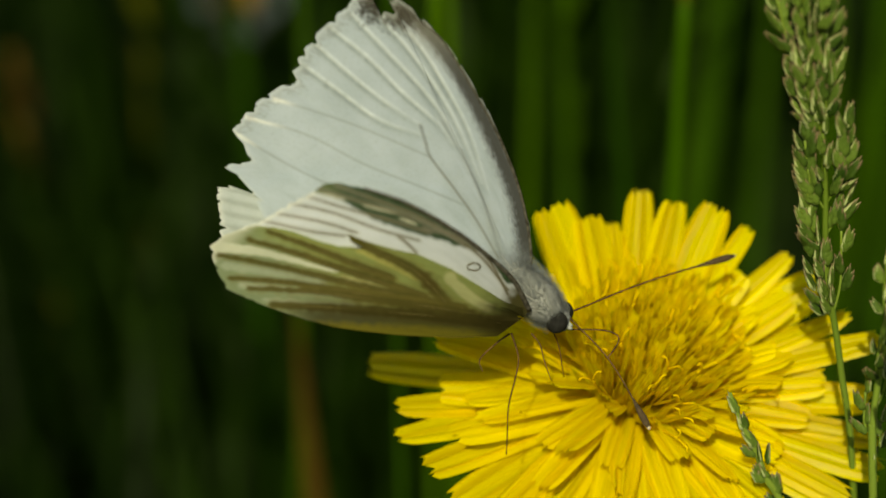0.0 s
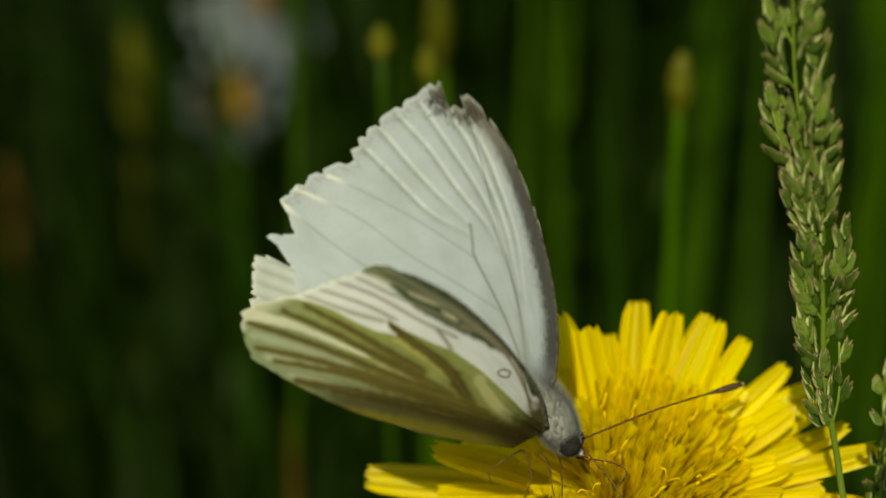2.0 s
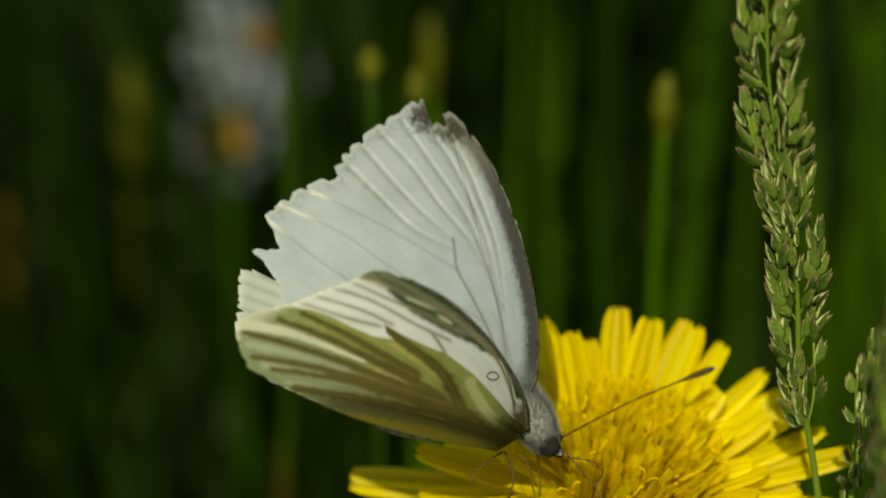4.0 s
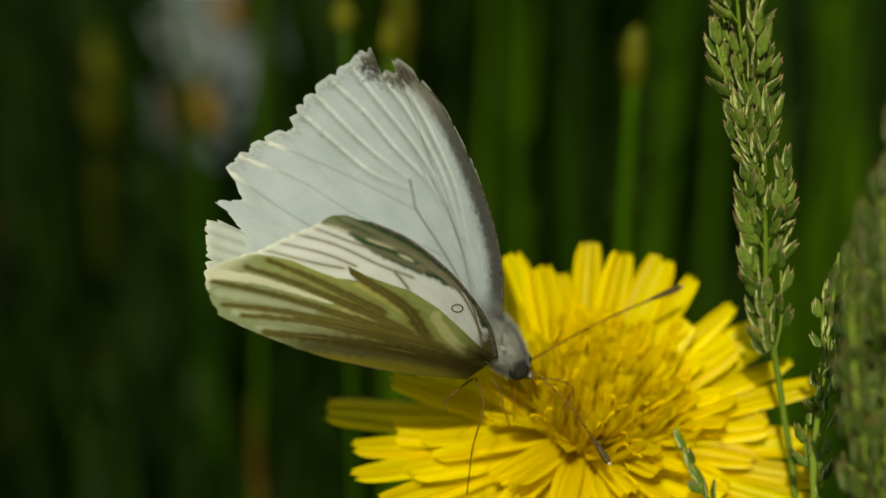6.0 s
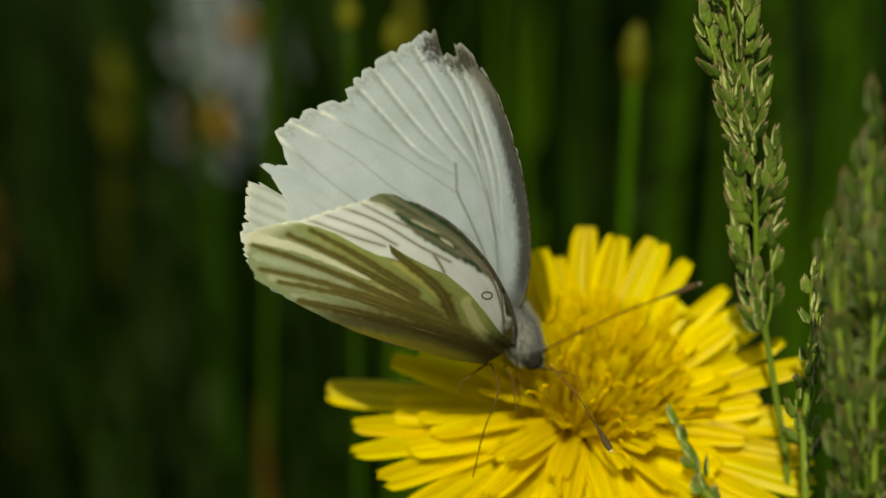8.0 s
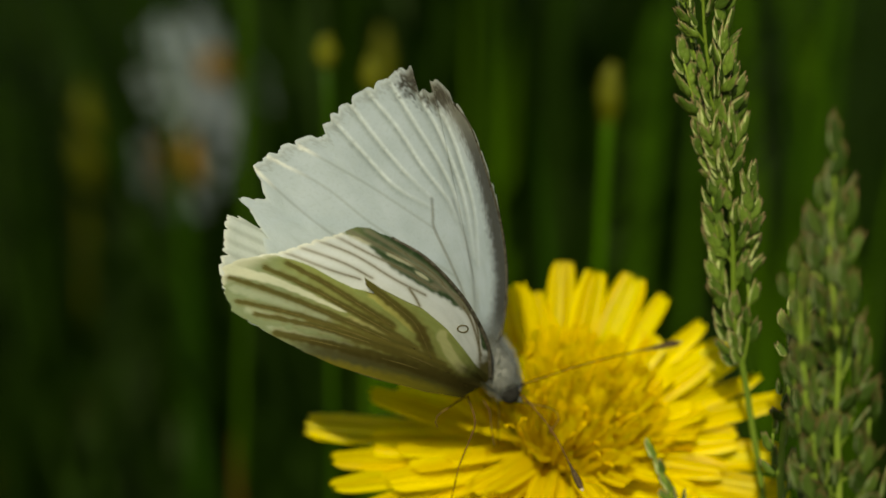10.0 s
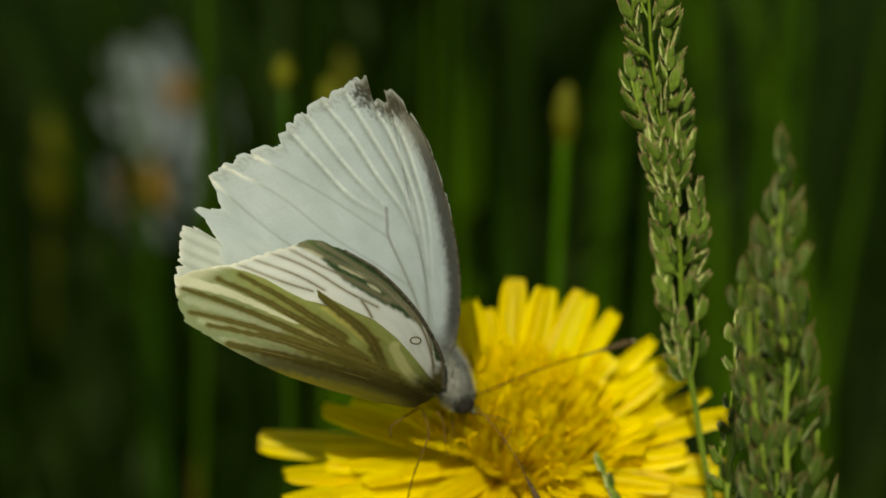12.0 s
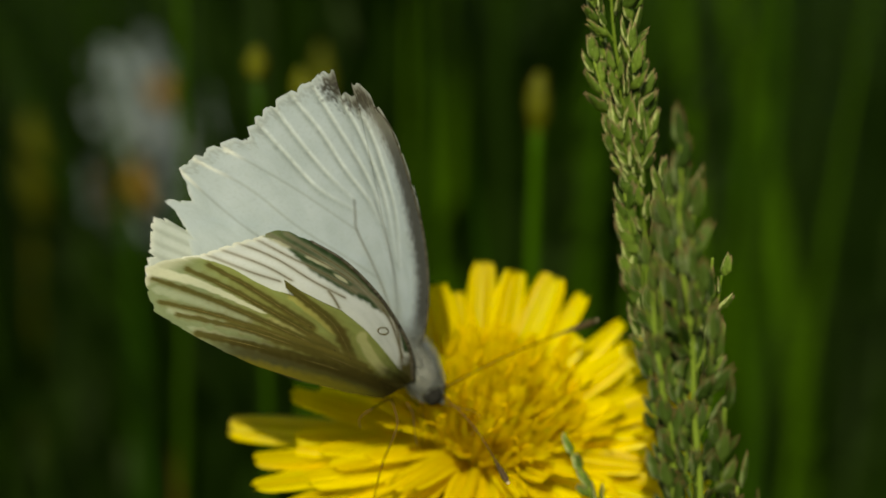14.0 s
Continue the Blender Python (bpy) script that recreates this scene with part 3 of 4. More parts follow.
def far_fore_colours(p, q, v):
    col = np.tile((0.455, 0.52, 0.595), (len(p), 1))
    grain, speck = wobble(p, q, 3.2, 1), wobble(p, q, 9.0, 11)
    for k, line in enumerate(FAR_VEINS):
        d, along, side = to_line(p, q, line)
        if k > 5:
            col = lay(col, (0.26, 0.285, 0.29), (1 - step(d, 0.03, 0.16)) * 0.38)
            col = lay(col, (0.78, 0.80, 0.80), (1 - step(d, 0.06, 0.2)) * (1 - step(along, 0.04, 0.2)))
            continue
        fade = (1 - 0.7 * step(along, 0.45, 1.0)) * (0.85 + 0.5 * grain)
        # fold relief painted in: grey shaded flank and bright crest beside each vein
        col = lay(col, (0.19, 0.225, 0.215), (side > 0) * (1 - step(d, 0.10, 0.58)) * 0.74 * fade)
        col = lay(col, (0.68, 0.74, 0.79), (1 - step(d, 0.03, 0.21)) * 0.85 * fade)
    for k, line in enumerate(FAR_CELL):
        d, along, _ = to_line(p, q, line)
        col = lay(col, (0.17, 0.18, 0.18), (1 - step(d, 0.03, 0.15)) * (0.75 if k == 0 else 0.32))
        col = lay(col, (0.36, 0.40, 0.41), (1 - step(d, 0.1, 0.6)) * 0.35 * step(along, 0.3, 0.9))
    # dusky front edge, wider towards the base, and speckled tip
    d, along, _ = to_line(p, q, FAR_COSTA)
    width = 0.42 + 0.62 * along ** 1.5 + 0.35 * (1 - along) ** 3
    col = lay(col, (0.046, 0.042, 0.035), (1 - step(d + 0.16 * grain + 0.22 * speck, width * 0.3, width * 1.3)) * 0.92)
    col = lay(col, (0.30, 0.29, 0.25), (1 - step(d + 0.5 * grain, 0.4, 1.7)) * 0.5 * (1 - step(along, 0.2, 0.5)))
    tip = np.hypot(p + 10.6, (q - 20.9) * 0.8)
    col = lay(col, (0.040, 0.034, 0.024), (1 - step(tip + 0.6 * grain + 0.9 * speck, 0.6, 1.7)) * 0.95)
    tip = np.hypot((p + 8.6) * 0.7, q - 19.9)
    col = lay(col, (0.055, 0.048, 0.036), (1 - step(tip + 0.6 * grain + 0.9 * speck, 0.4, 1.4)) * 0.9)
    col = lay(col, (0.20, 0.19, 0.16), step(v + 0.05 * speck, 0.955, 0.985) * (1 - step(v, 0.985, 0.995)) * 0.32 * (q > 12))
    col = lay(col, (0.62, 0.66, 0.66), step(v, 0.975, 0.998) * 0.35)
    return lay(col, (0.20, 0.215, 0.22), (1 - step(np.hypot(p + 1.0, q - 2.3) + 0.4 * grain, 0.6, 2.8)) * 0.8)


def far_hind_colours(p, q, v):
    col = np.tile((0.50, 0.55, 0.56), (len(p), 1))
    for k in range(7):
        d, _, _ = to_line(p, q, ((-21.9, 8.6 - 0.9 * k), (-14, 6.6 - 0.75 * k), (-4, 3.0 - 0.3 * k)))
        col = lay(col, (0.30, 0.33, 0.32), (1 - step(d, 0.05, 0.3)) * 0.5)
    return lay(col, (0.72, 0.74, 0.72), step(v, 0.975, 0.995) * 0.7)


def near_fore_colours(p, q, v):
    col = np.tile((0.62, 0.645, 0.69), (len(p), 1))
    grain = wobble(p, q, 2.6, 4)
    order = np.argsort(-np.array([a for a, _ in NEAR_SHADE]))[::-1]
    border = np.interp(p, [NEAR_SHADE[i][0] for i in order], [NEAR_SHADE[i][1] for i in order])
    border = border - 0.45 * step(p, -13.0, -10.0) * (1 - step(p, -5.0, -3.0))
    # the far wing's cast shade, laid into the colour as a dark green band
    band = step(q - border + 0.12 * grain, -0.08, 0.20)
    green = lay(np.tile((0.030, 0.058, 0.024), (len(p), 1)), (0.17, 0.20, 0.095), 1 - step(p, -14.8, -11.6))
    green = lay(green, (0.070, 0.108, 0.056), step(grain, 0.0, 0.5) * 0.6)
    # pale slivers: light breaking through the painted shade
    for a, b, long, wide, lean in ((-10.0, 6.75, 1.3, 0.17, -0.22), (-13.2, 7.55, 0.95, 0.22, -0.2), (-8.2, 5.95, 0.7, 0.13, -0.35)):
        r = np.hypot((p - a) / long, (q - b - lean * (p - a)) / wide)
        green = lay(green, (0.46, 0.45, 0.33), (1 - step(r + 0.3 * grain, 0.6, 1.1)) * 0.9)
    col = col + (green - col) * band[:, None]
    for k, line in enumerate(NEAR_VEINS):
        d, _, _ = to_line(p, q, line)
        col = lay(col, (0.10, 0.082, 0.045), (1 - step(d, 0.04, 0.13)) * (0.85 if k in (5, 6, 7) else 0.6))
        col = lay(col, (0.36, 0.33, 0.26), (1 - step(d, 0.06, 0.3)) * 0.28)
    # olive front edge and base
    rim = step(v, 0.93, 0.97) * (p > -8.5)
    col = lay(col, (0.055, 0.048, 0.018), rim * 0.8)
    col = lay(col, (0.74, 0.74, 0.70), step(v, 0.975, 0.995) * (p < -14.3) * 0.8)
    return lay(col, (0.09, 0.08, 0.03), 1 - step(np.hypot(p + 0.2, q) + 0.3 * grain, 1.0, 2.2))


def near_hind_colours(p, q, v):
    grain = wobble(p, q, 2.2, 7)
    ground = (0.235, 0.270, 0.095)
    col = np.tile(ground, (len(p), 1))
    # greyer towards the hind margin, pale along the outer edge
    col = lay(col, (0.20, 0.245, 0.15), step(-p + 1.4 * (3.2 - q), 12.5, 18.0) * 0.9)
    # pale bars between the veins of the outer half
    for line, wide in ((((-20.6, 3.0), (-17.0, 2.5), (-14.0, 1.9)), 0.34), (((-19.6, 1.7), (-16.0, 1.4), (-12.5, 1.0)), 0.28), (((-18.0, 0.7), (-15.0, 0.5), (-12.0, 0.3)), 0.22)):
        d, _, _ = to_line(p, q, line)
        col = lay(col, (0.36, 0.40, 0.30), (1 - step(d + 0.2 * grain, wide * 0.4, wide * 1.3)) * 0.7)
    col = lay(col, (0.50, 0.50, 0.40), step(-p + 1.2 * q, 24.6, 26.4) * 0.85)
    for line, wide, tint in ((((-11.3, 4.1), (-9.4, 3.2), (-7.4, 2.2)), 0.42, (0.40, 0.385, 0.125)),
                             (((-5.5, 2.2), (-4.3, 1.0), (-2.9, 0.1)), 0.48, (0.42, 0.42, 0.21)), (((-12.5, 2.2), (-9.5, 1.65), (-6.6, 0.75)), 0.30, (0.43, 0.425, 0.20))):
        d, along, _ = to_line(p, q, line)
        col = lay(col, tint, 1 - step(d + 0.12 * grain, wide * 0.5, wide))
    for k, line in enumerate(HIND_VEINS):
        d, along, _ = to_line(p, q, line)
        wide = (0.15 + 0.17 * along) * (1.5 if k in (2, 6) else 1.0)
        col = lay(col, (0.042, 0.040, 0.010), (1 - step(d + 0.08 * grain, wide * 0.6, wide * 1.3)) * 0.95)
        col = lay(col, (0.16, 0.135, 0.035), (1 - step(d + 0.2 * grain, wide, wide * 2.6)) * 0.38)
    d, along, _ = to_line(p, q, ((-21.6, 4.35), (-18.2, 3.95), (-15.5, 3.3), (-13.0, 2.6)))
    col = lay(col, (0.54, 0.55, 0.44), (1 - step(d + 0.08 * grain, 0.2 * (1 - along) + 0.06, 0.36 * (1 - along) + 0.10)) * 0.95)
    # dark cell end, dusky hind margin; its olive yellow rim paints in flower glow
    d = np.hypot((p + 6.9) * 0.75, q - 1.9 + 0.45 * (p + 6.9))
    col = lay(col, (0.085, 0.066, 0.018), (1 - step(d + 0.35 * grain, 0.25, 0.85)) * 0.8)
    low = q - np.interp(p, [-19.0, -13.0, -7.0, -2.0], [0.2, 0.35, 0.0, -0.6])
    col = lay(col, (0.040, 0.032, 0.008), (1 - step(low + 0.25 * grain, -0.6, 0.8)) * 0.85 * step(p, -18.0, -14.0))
    col = lay(col, (0.17, 0.145, 0.016), (1 - step(low + 0.15 * grain, -1.5, -0.8)) * 0.8)
    col = lay(col, (0.60, 0.60, 0.52), step(v, 0.985, 0.997) * (p < -17.5) * (q > 3.2) * 0.8)
    # a dark seam along the front edge, towards the base
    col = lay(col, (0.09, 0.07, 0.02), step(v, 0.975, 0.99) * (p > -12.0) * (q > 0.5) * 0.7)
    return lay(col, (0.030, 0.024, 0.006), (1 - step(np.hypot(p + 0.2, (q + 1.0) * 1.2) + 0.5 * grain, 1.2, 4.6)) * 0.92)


def build_butterfly():
    rng = random.Random(5)
    fly = empty("butterfly", Matrix.Translation(THORAX), "white butterfly with frayed wings feeding on the yellow flower", "butterfly")
    far_root, near_root = (-0.36, 1.57), (-0.39, -0.68)
    fore = Wing(far_root, FAR_FORE_EDGE, FAR_CAMBER, 0.0, 31, 0.045, cols=420, rings=110, frayed=0.25, seed=1)
    hind = Wing(far_root, FAR_HIND_EDGE, FAR_CAMBER, -0.35, 28, 0.05, cols=260, rings=50, frayed=0.25, seed=2)
    nfore = Wing(near_root, NEAR_FORE_EDGE, NEAR_CAMBER, 0.0, 16, 0.05, cols=360, rings=100, seed=3)
    nhind = Wing(near_root, NEAR_HIND_EDGE, NEAR_CAMBER, 0.35, 14, 0.06, cols=380, rings=100, seed=4)
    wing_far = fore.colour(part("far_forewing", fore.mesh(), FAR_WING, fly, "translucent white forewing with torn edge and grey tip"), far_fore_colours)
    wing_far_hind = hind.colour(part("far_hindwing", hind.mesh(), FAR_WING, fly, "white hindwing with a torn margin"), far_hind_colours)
    wing_near = nfore.colour(part("near_forewing", nfore.mesh(NEAR_HIND_EDGE), NEAR_WING, fly, "white wing underside with shade painted in as dark green front band"), near_fore_colours)
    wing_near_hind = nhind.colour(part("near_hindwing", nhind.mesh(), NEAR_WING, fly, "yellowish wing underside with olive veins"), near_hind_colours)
    # raised veins
    for line in FAR_CELL[:1]:
        part("vein", fore.rib(line, 0.03, 0.01), VEIN_GREY, wing_far)
    part("costa", fore.vein([(0.0, 0.5), (0.03, 0.96), (0.09, 0.975), (0.15, 0.98), (0.21, 0.985), (0.27, 0.99), (0.31, 0.995)], 0.13), COSTA, wing_far, "grey brown front edge of the wing")
    for line in NEAR_VEINS:
        part("vein", nfore.rib(line, 0.017, 0.012, 0.2), VEIN_OLIVE, wing_near)
    part("costa", nfore.vein([(0.0, 0.9), (0.06, 1.0), (0.13, 1.0), (0.20, 1.0), (0.28, 1.0), (0.35, 1.0)], 0.2), COSTA, wing_near, "dark front edge of the wing")
    part("ring_mark", tube(bmesh.new(), [nfore.on(-3.85 + 0.44 * math.cos(k * math.pi / 8), 2.92 + 0.25 * math.sin(k * math.pi / 8), 0.03) for k in range(17)], 0.055 * MM, 5), VEIN_OLIVE, wing_near, "small olive ring mark")
    for line in HIND_VEINS:
        part("vein", nhind.rib(line, 0.05, -0.02, 0.1), VEIN_OLIVE, wing_near_hind)
    # body: furry thorax, abdomen, head
    def slanted(u, v, z):
        return SLANT @ Vector((u * MM, v * MM, z * MM))

    mid, along = slanted(0.6, 0.75, -1.5), (SLANT @ Vector((1.6, -1.75, -0.9))).normalized()
    thorax = part("thorax", blob(bmesh.new(), mid, along, 5.6 * MM, 1.45 * MM, 0.7, 0.10 * MM, 24, 18), FUR, fly, "grey furry thorax")
    bm = bmesh.new()
    for k in range(9000):
        d = Vector((rng.gauss(0, 1), rng.gauss(0, 1), rng.gauss(0, 1))).normalized()
        d = (d - along * d.dot(along) * 0.6).normalized()
        a = rng.uniform(-2.5, 2.7)
        p = mid + along * a * MM + d * 1.35 * MM * math.sqrt(max(0.05, 1 - (a / 2.9) ** 2))
        tip = p + (d * 0.6 - along * rng.uniform(0.3, 0.9)) * rng.uniform(0.6, 1.35) * MM
        s = d.cross(along).normalized() * 0.024 * MM
        bm.faces.new([bm.verts.new(q) for q in (p - s, p + s, tip)])
    part("fur", bm, HAIR, thorax, "pale grey hairs")
    part("abdomen", blob(bmesh.new(), slanted(-5.0, -0.35, -2.2), SLANT @ Vector((-1, -0.10, 0.05)), 11 * MM, 1.3 * MM, 0.6, 0.08 * MM, 18, 20), ABDOMEN, fly, "dark slender abdomen")
    head = part("head", blob(bmesh.new(), slanted(2.0, -0.75, -2.4), along, 2.4 * MM, 1.0 * MM, 0.6, 0.08 * MM, 18, 14), FUR, fly, "grey furry head")
    for c in ((2.05, -1.05, -1.45), (2.55, -0.4, -3.0)):
        part("eye", blob(bmesh.new(), slanted(*c), SLANT @ Vector((0.6, -0.3, -0.5)), 1.55 * MM, 0.82 * MM, 0.5, 0, 18, 14), EYE, head, "black compound eye")
    for c in ((2.75, -1.35, -2.0), (2.8, -1.15, -2.3)):
        part("palp", blob(bmesh.new(), slanted(*c), SLANT @ Vector((0.8, -0.4, 0.1)), 1.0 * MM, 0.2 * MM, 0.6, 0.03 * MM, 8, 6), HAIR, head, "pale mouth palp")
    bm = bmesh.new()
    line = smooth_line([Vector(p) * MM for p in ((2.98, 2.5, -2.97), (5.58, 2.0, -2.8), (6.57, 1.5, -3.23), (5.67, -0.0, -4.03))], 6)
    part("proboscis", tube(bm, line, 0.07 * MM, 6), HORN, head, "thin brown bent proboscis")
    for name, pts in (("antenna", ((3.15, 2.5, -1.56), (9.12, 6.0, -0.77), (15.62, 9.0, -0.15))), ("antenna", ((2.94, 2.2, -1.77), (5.83, -0.5, -3.99), (8.29, -4.5, -7.04)))):
        root = Vector(pts[0]) * MM
        line = smooth_line([Vector(p) * MM - root for p in pts], 14)
        n = len(line)
        bm = bmesh.new()
        tube(bm, line[:-4], [(0.064 + 0.020 * (i % 2)) * MM for i in range(n - 4)], 7)
        ant = part("antenna", bm, HORN, fly, "thin banded antenna with a dark club")
        ant.location = root
        bm = bmesh.new()
        tube(bm, line[-7:], [r * MM for r in (0.09, 0.13, 0.19, 0.24, 0.27, 0.26, 0.14)], 9)
        part("club", bm, CLUB, ant, "dark antenna club")
        bm = bmesh.new()
        d = (line[-1] - line[-2]).normalized()
        part("tip", blob(bm, line[-1], d, 0.34 * MM, 0.15 * MM, 0.6), PALE_TIP, ant, "pale tip")
        ANTENNAE.append((ant, root))
    for pts in (((-1.15, 0.5, -2.26), (-0.80, -1.2, -2.75), (-0.72, -2.0, -3.25), (-0.95, -2.6, -4.2), (-1.42, -3.5, -5.9), (-1.50, -4.0, -7.6), (-1.56, -4.5, -9.23)), ((0.3, 1.5, -2.77), (0.9, 0.8, -3.3), (1.2, 0.2, -4.3), (1.7, -0.4, -5.6)),
                ((-1.3, 0.5, -2.3), (-2.2, -0.3, -2.6), (-3.4, -0.9, -3.6), (-3.2, -1.2, -4.4)), ((0.8, 1.8, -1.5), (2.2, 3.0, -4.0), (2.8, 2.8, -7.0))):
        line = smooth_line([Vector(p) * MM for p in pts], 5)
        bm = bmesh.new()
        part("leg", tube(bm, line, [(0.078 - 0.035 * i / len(line)) * MM for i in range(len(line))], 6), HORN, fly, "thin jointed brown leg")
    WINGS.extend([(wing_far, 0), (wing_far_hind, 0), (wing_near, 1), (wing_near_hind, 1)])
    return fly


WINGS, ANTENNAE = [], []


# ---- flowering grasses ----
def spikelet_meshes(rng, material, slim=1.0, count=6):
    """Pointed spikelets: keeled scales that overlap in two rows."""
    made = []
    for k in range(count):
        bm = bmesh.new()
        uvl = bm.loops.layers.uv.verify()
        for s in range(5):
            length, width = (1.75 - 0.07 * s) * rng.uniform(0.92, 1.1), 0.55 * slim * (1 - 0.06 * s)
            rows, cols = 7, 8
            turn_m = pose(0, 0, 0.27 * s * MM, 0, 0, 180 * (s % 2) + rng.uniform(-16, 16)) @ pose(0, 0, 0, 0, (15 - 2.5 * s) * slim + rng.uniform(-3, 4), 0)
            grid = []
            for j in range(rows + 1):
                t = j / rows
                r = width * min(1, 0.40 + t * 2.1) * (1 - t ** 1.2) if j < rows else 0.015
                grid.append([bm.verts.new(turn_m @ (Vector((r * math.cos(2 * math.pi * c / cols) * (1.22 if c in (0, 4) else 1) + 0.12 * width, 0.72 * r * math.sin(2 * math.pi * c / cols), length * t)) * MM)) for c in range(cols)])
            for j in range(rows):
                for c in range(cols):
                    f = bm.faces.new((grid[j][c], grid[j][(c + 1) % cols], grid[j + 1][(c + 1) % cols], grid[j + 1][c]))
                    for loop, b in zip(f.loops, (j, j, j + 1, j + 1)):
                        loop[uvl].uv = (c / cols, b / rows)
        me = bpy.data.meshes.new("spikelet")
        bm.to_mesh(me)
        bm.free()
        for p in me.polygons:
            p.use_smooth = True
        me.materials.append(material)
        made.append(me)
    return made


def grass_spike(points, head_length, clusters, size, label, seed, stem_radius=0.28, tip=5, material=None, slim=1.0):
    """A flowering grass: points run from its tip down to the ground. Clusters of spikelets sit on short, near-upright branches:
    height of its foot over the head's lower end, azimuth, length and reach of the branch in mm, number of spikelets."""
    rng = random.Random(seed)
    base = Vector(points[-1])
    spike = empty("grass_spike", Matrix.Translation(base), label, "grass", "flowering grasses")
    line = smooth_line([Vector(p) - base for p in points], 12)
    n = len(line)
    bm = bmesh.new()
    tube(bm, line, [(0.10 + stem_radius * min(1, i / n * 1.6)) * MM for i in range(n)], 7)
    part("stem", bm, STEM, spike, "thin green stem")
    marks = [0.0]
    for a, b in zip(line, line[1:]):
        marks.append(marks[-1] + (b - a).length)
    meshes = spikelet_meshes(rng, material or SPIKELET, slim)

    def along(d):
        d = min(max(d, 0.0), marks[-1] * 0.98)
        j = max(k for k in range(n - 1) if marks[k] <= d)
        return line[j].lerp(line[j + 1], (d - marks[j]) / (marks[j + 1] - marks[j])), (line[j] - line[j + 1]).normalized()

    def seat(place, up, side, tilt):
        axis = (up * math.cos(radians(tilt)) + side.normalized() * math.sin(radians(tilt))).normalized()
        o = new("spikelet", meshes[rng.randrange(len(meshes))])
        o.parent = spike
        o.matrix_basis = Matrix.Translation(place) @ axis.to_track_quat("Z", "X").to_matrix().to_4x4() @ pose(0, 0, 0, 0, 0, rng.uniform(-60, 60)) @ Matrix.Scale(size * rng.uniform(0.8, 1.15), 4)

    for k in range(tip):
        p, up = along(k * 1.5 * MM + 1.8 * MM)
        seat(p, up, Vector((1 if k % 2 else -1, rng.uniform(-0.6, 0.6), 0)), 14 if k else 2)
    for height, az, long, reach, count in clusters:
        d = head_length - height * MM
        foot, up = along(d)
        out = Vector((math.cos(radians(az)), math.sin(radians(az)), 0))
        mid, _ = along(d - long * 0.4 * MM)
        end, _ = along(d - long * MM)
        course = smooth_line([foot, mid + out * reach * 0.8 * MM, end + out * reach * MM], 6)
        b2 = bmesh.new()
        tube(b2, course, 0.10 * MM, 5)
        part("branch", b2, STEM, spike)
        for k in range(count):
            t = (0.18 + 0.82 * k / max(1, count - 1)) * (len(course) - 1)
            j = min(int(t), len(course) - 2)
            q, way = course[j].lerp(course[j + 1], t - j), (course[j + 1] - course[j]).normalized()
            across = way.cross(Vector((0.15, -1, 0.2))).normalized() * (1 if k % 2 else -1)
            side = across + out * 0.5 + Vector((0, rng.uniform(-0.5, 0.3), 0))
            seat(q + side * 0.2 * MM, way, side, rng.uniform(8, 24) if k < count - 1 else 3)
    return spike


# ---- plants behind ----
def daisy(centre, facing, rays, ray_length, label, seed, droop=5, disc=1.0):
    rng = random.Random(seed)
    base = Vector((centre[0] + 0.004, centre[1] + 0.02, 0))
    root = empty("daisy", Matrix.Translation(base), label, "flower", "daisies")
    c = Vector(centre) - base
    face = Vector(facing).normalized().to_track_quat("Z", "Y").to_matrix().to_4x4()
    place = Matrix.Translation(c) @ face
    bm = bmesh.new()
    blob(bm, (0, 0, 0.5 * MM), (0, 0, 1), 6.5 * disc * MM, 8.2 * disc * MM, 0.5, 0.35 * MM, 22, 10)
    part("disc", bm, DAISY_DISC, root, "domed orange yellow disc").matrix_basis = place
    meshes = []
    for k in range(3):
        b = bmesh.new()
        cols, rows = 6, 8
        grid = []
        for j in range(rows + 1):
            t = j / rows
            w = 5.2 * (0.45 + 0.55 * math.sin(math.pi * min(1, 0.1 + 0.72 * t))) * (1 if j < rows else 0.45)
            grid.append([b.verts.new(((6.5 * disc + ray_length * t) * MM, (i / (cols - 1) - 0.5) * w * MM, (0.9 * math.cos(i * 2.4 + k) * 0.4 - 2.5 * t * t * (k - 0.6)) * MM)) for i in range(cols)])
        for j in range(rows):
            for i in range(cols - 1):
                b.faces.new((grid[j][i], grid[j][i + 1], grid[j + 1][i + 1], grid[j + 1][i]))
        ob = part("ray", b, DAISY_SHADED, root, "white ray petal with painted shade")
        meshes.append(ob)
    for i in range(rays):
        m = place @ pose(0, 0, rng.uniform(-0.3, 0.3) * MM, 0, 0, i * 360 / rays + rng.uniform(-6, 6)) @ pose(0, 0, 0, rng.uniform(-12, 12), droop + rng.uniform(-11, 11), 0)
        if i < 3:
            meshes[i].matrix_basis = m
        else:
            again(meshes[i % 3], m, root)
    bm = bmesh.new()
    tube(bm, smooth_line([c, c + Vector((0, 0.012, -0.03)), Vector((0.002, 0, 0.08)), Vector((0, 0, -0.01))], 6), 1.1 * MM, 8)
    part("stem", bm, STALK, root, "thin green stem")


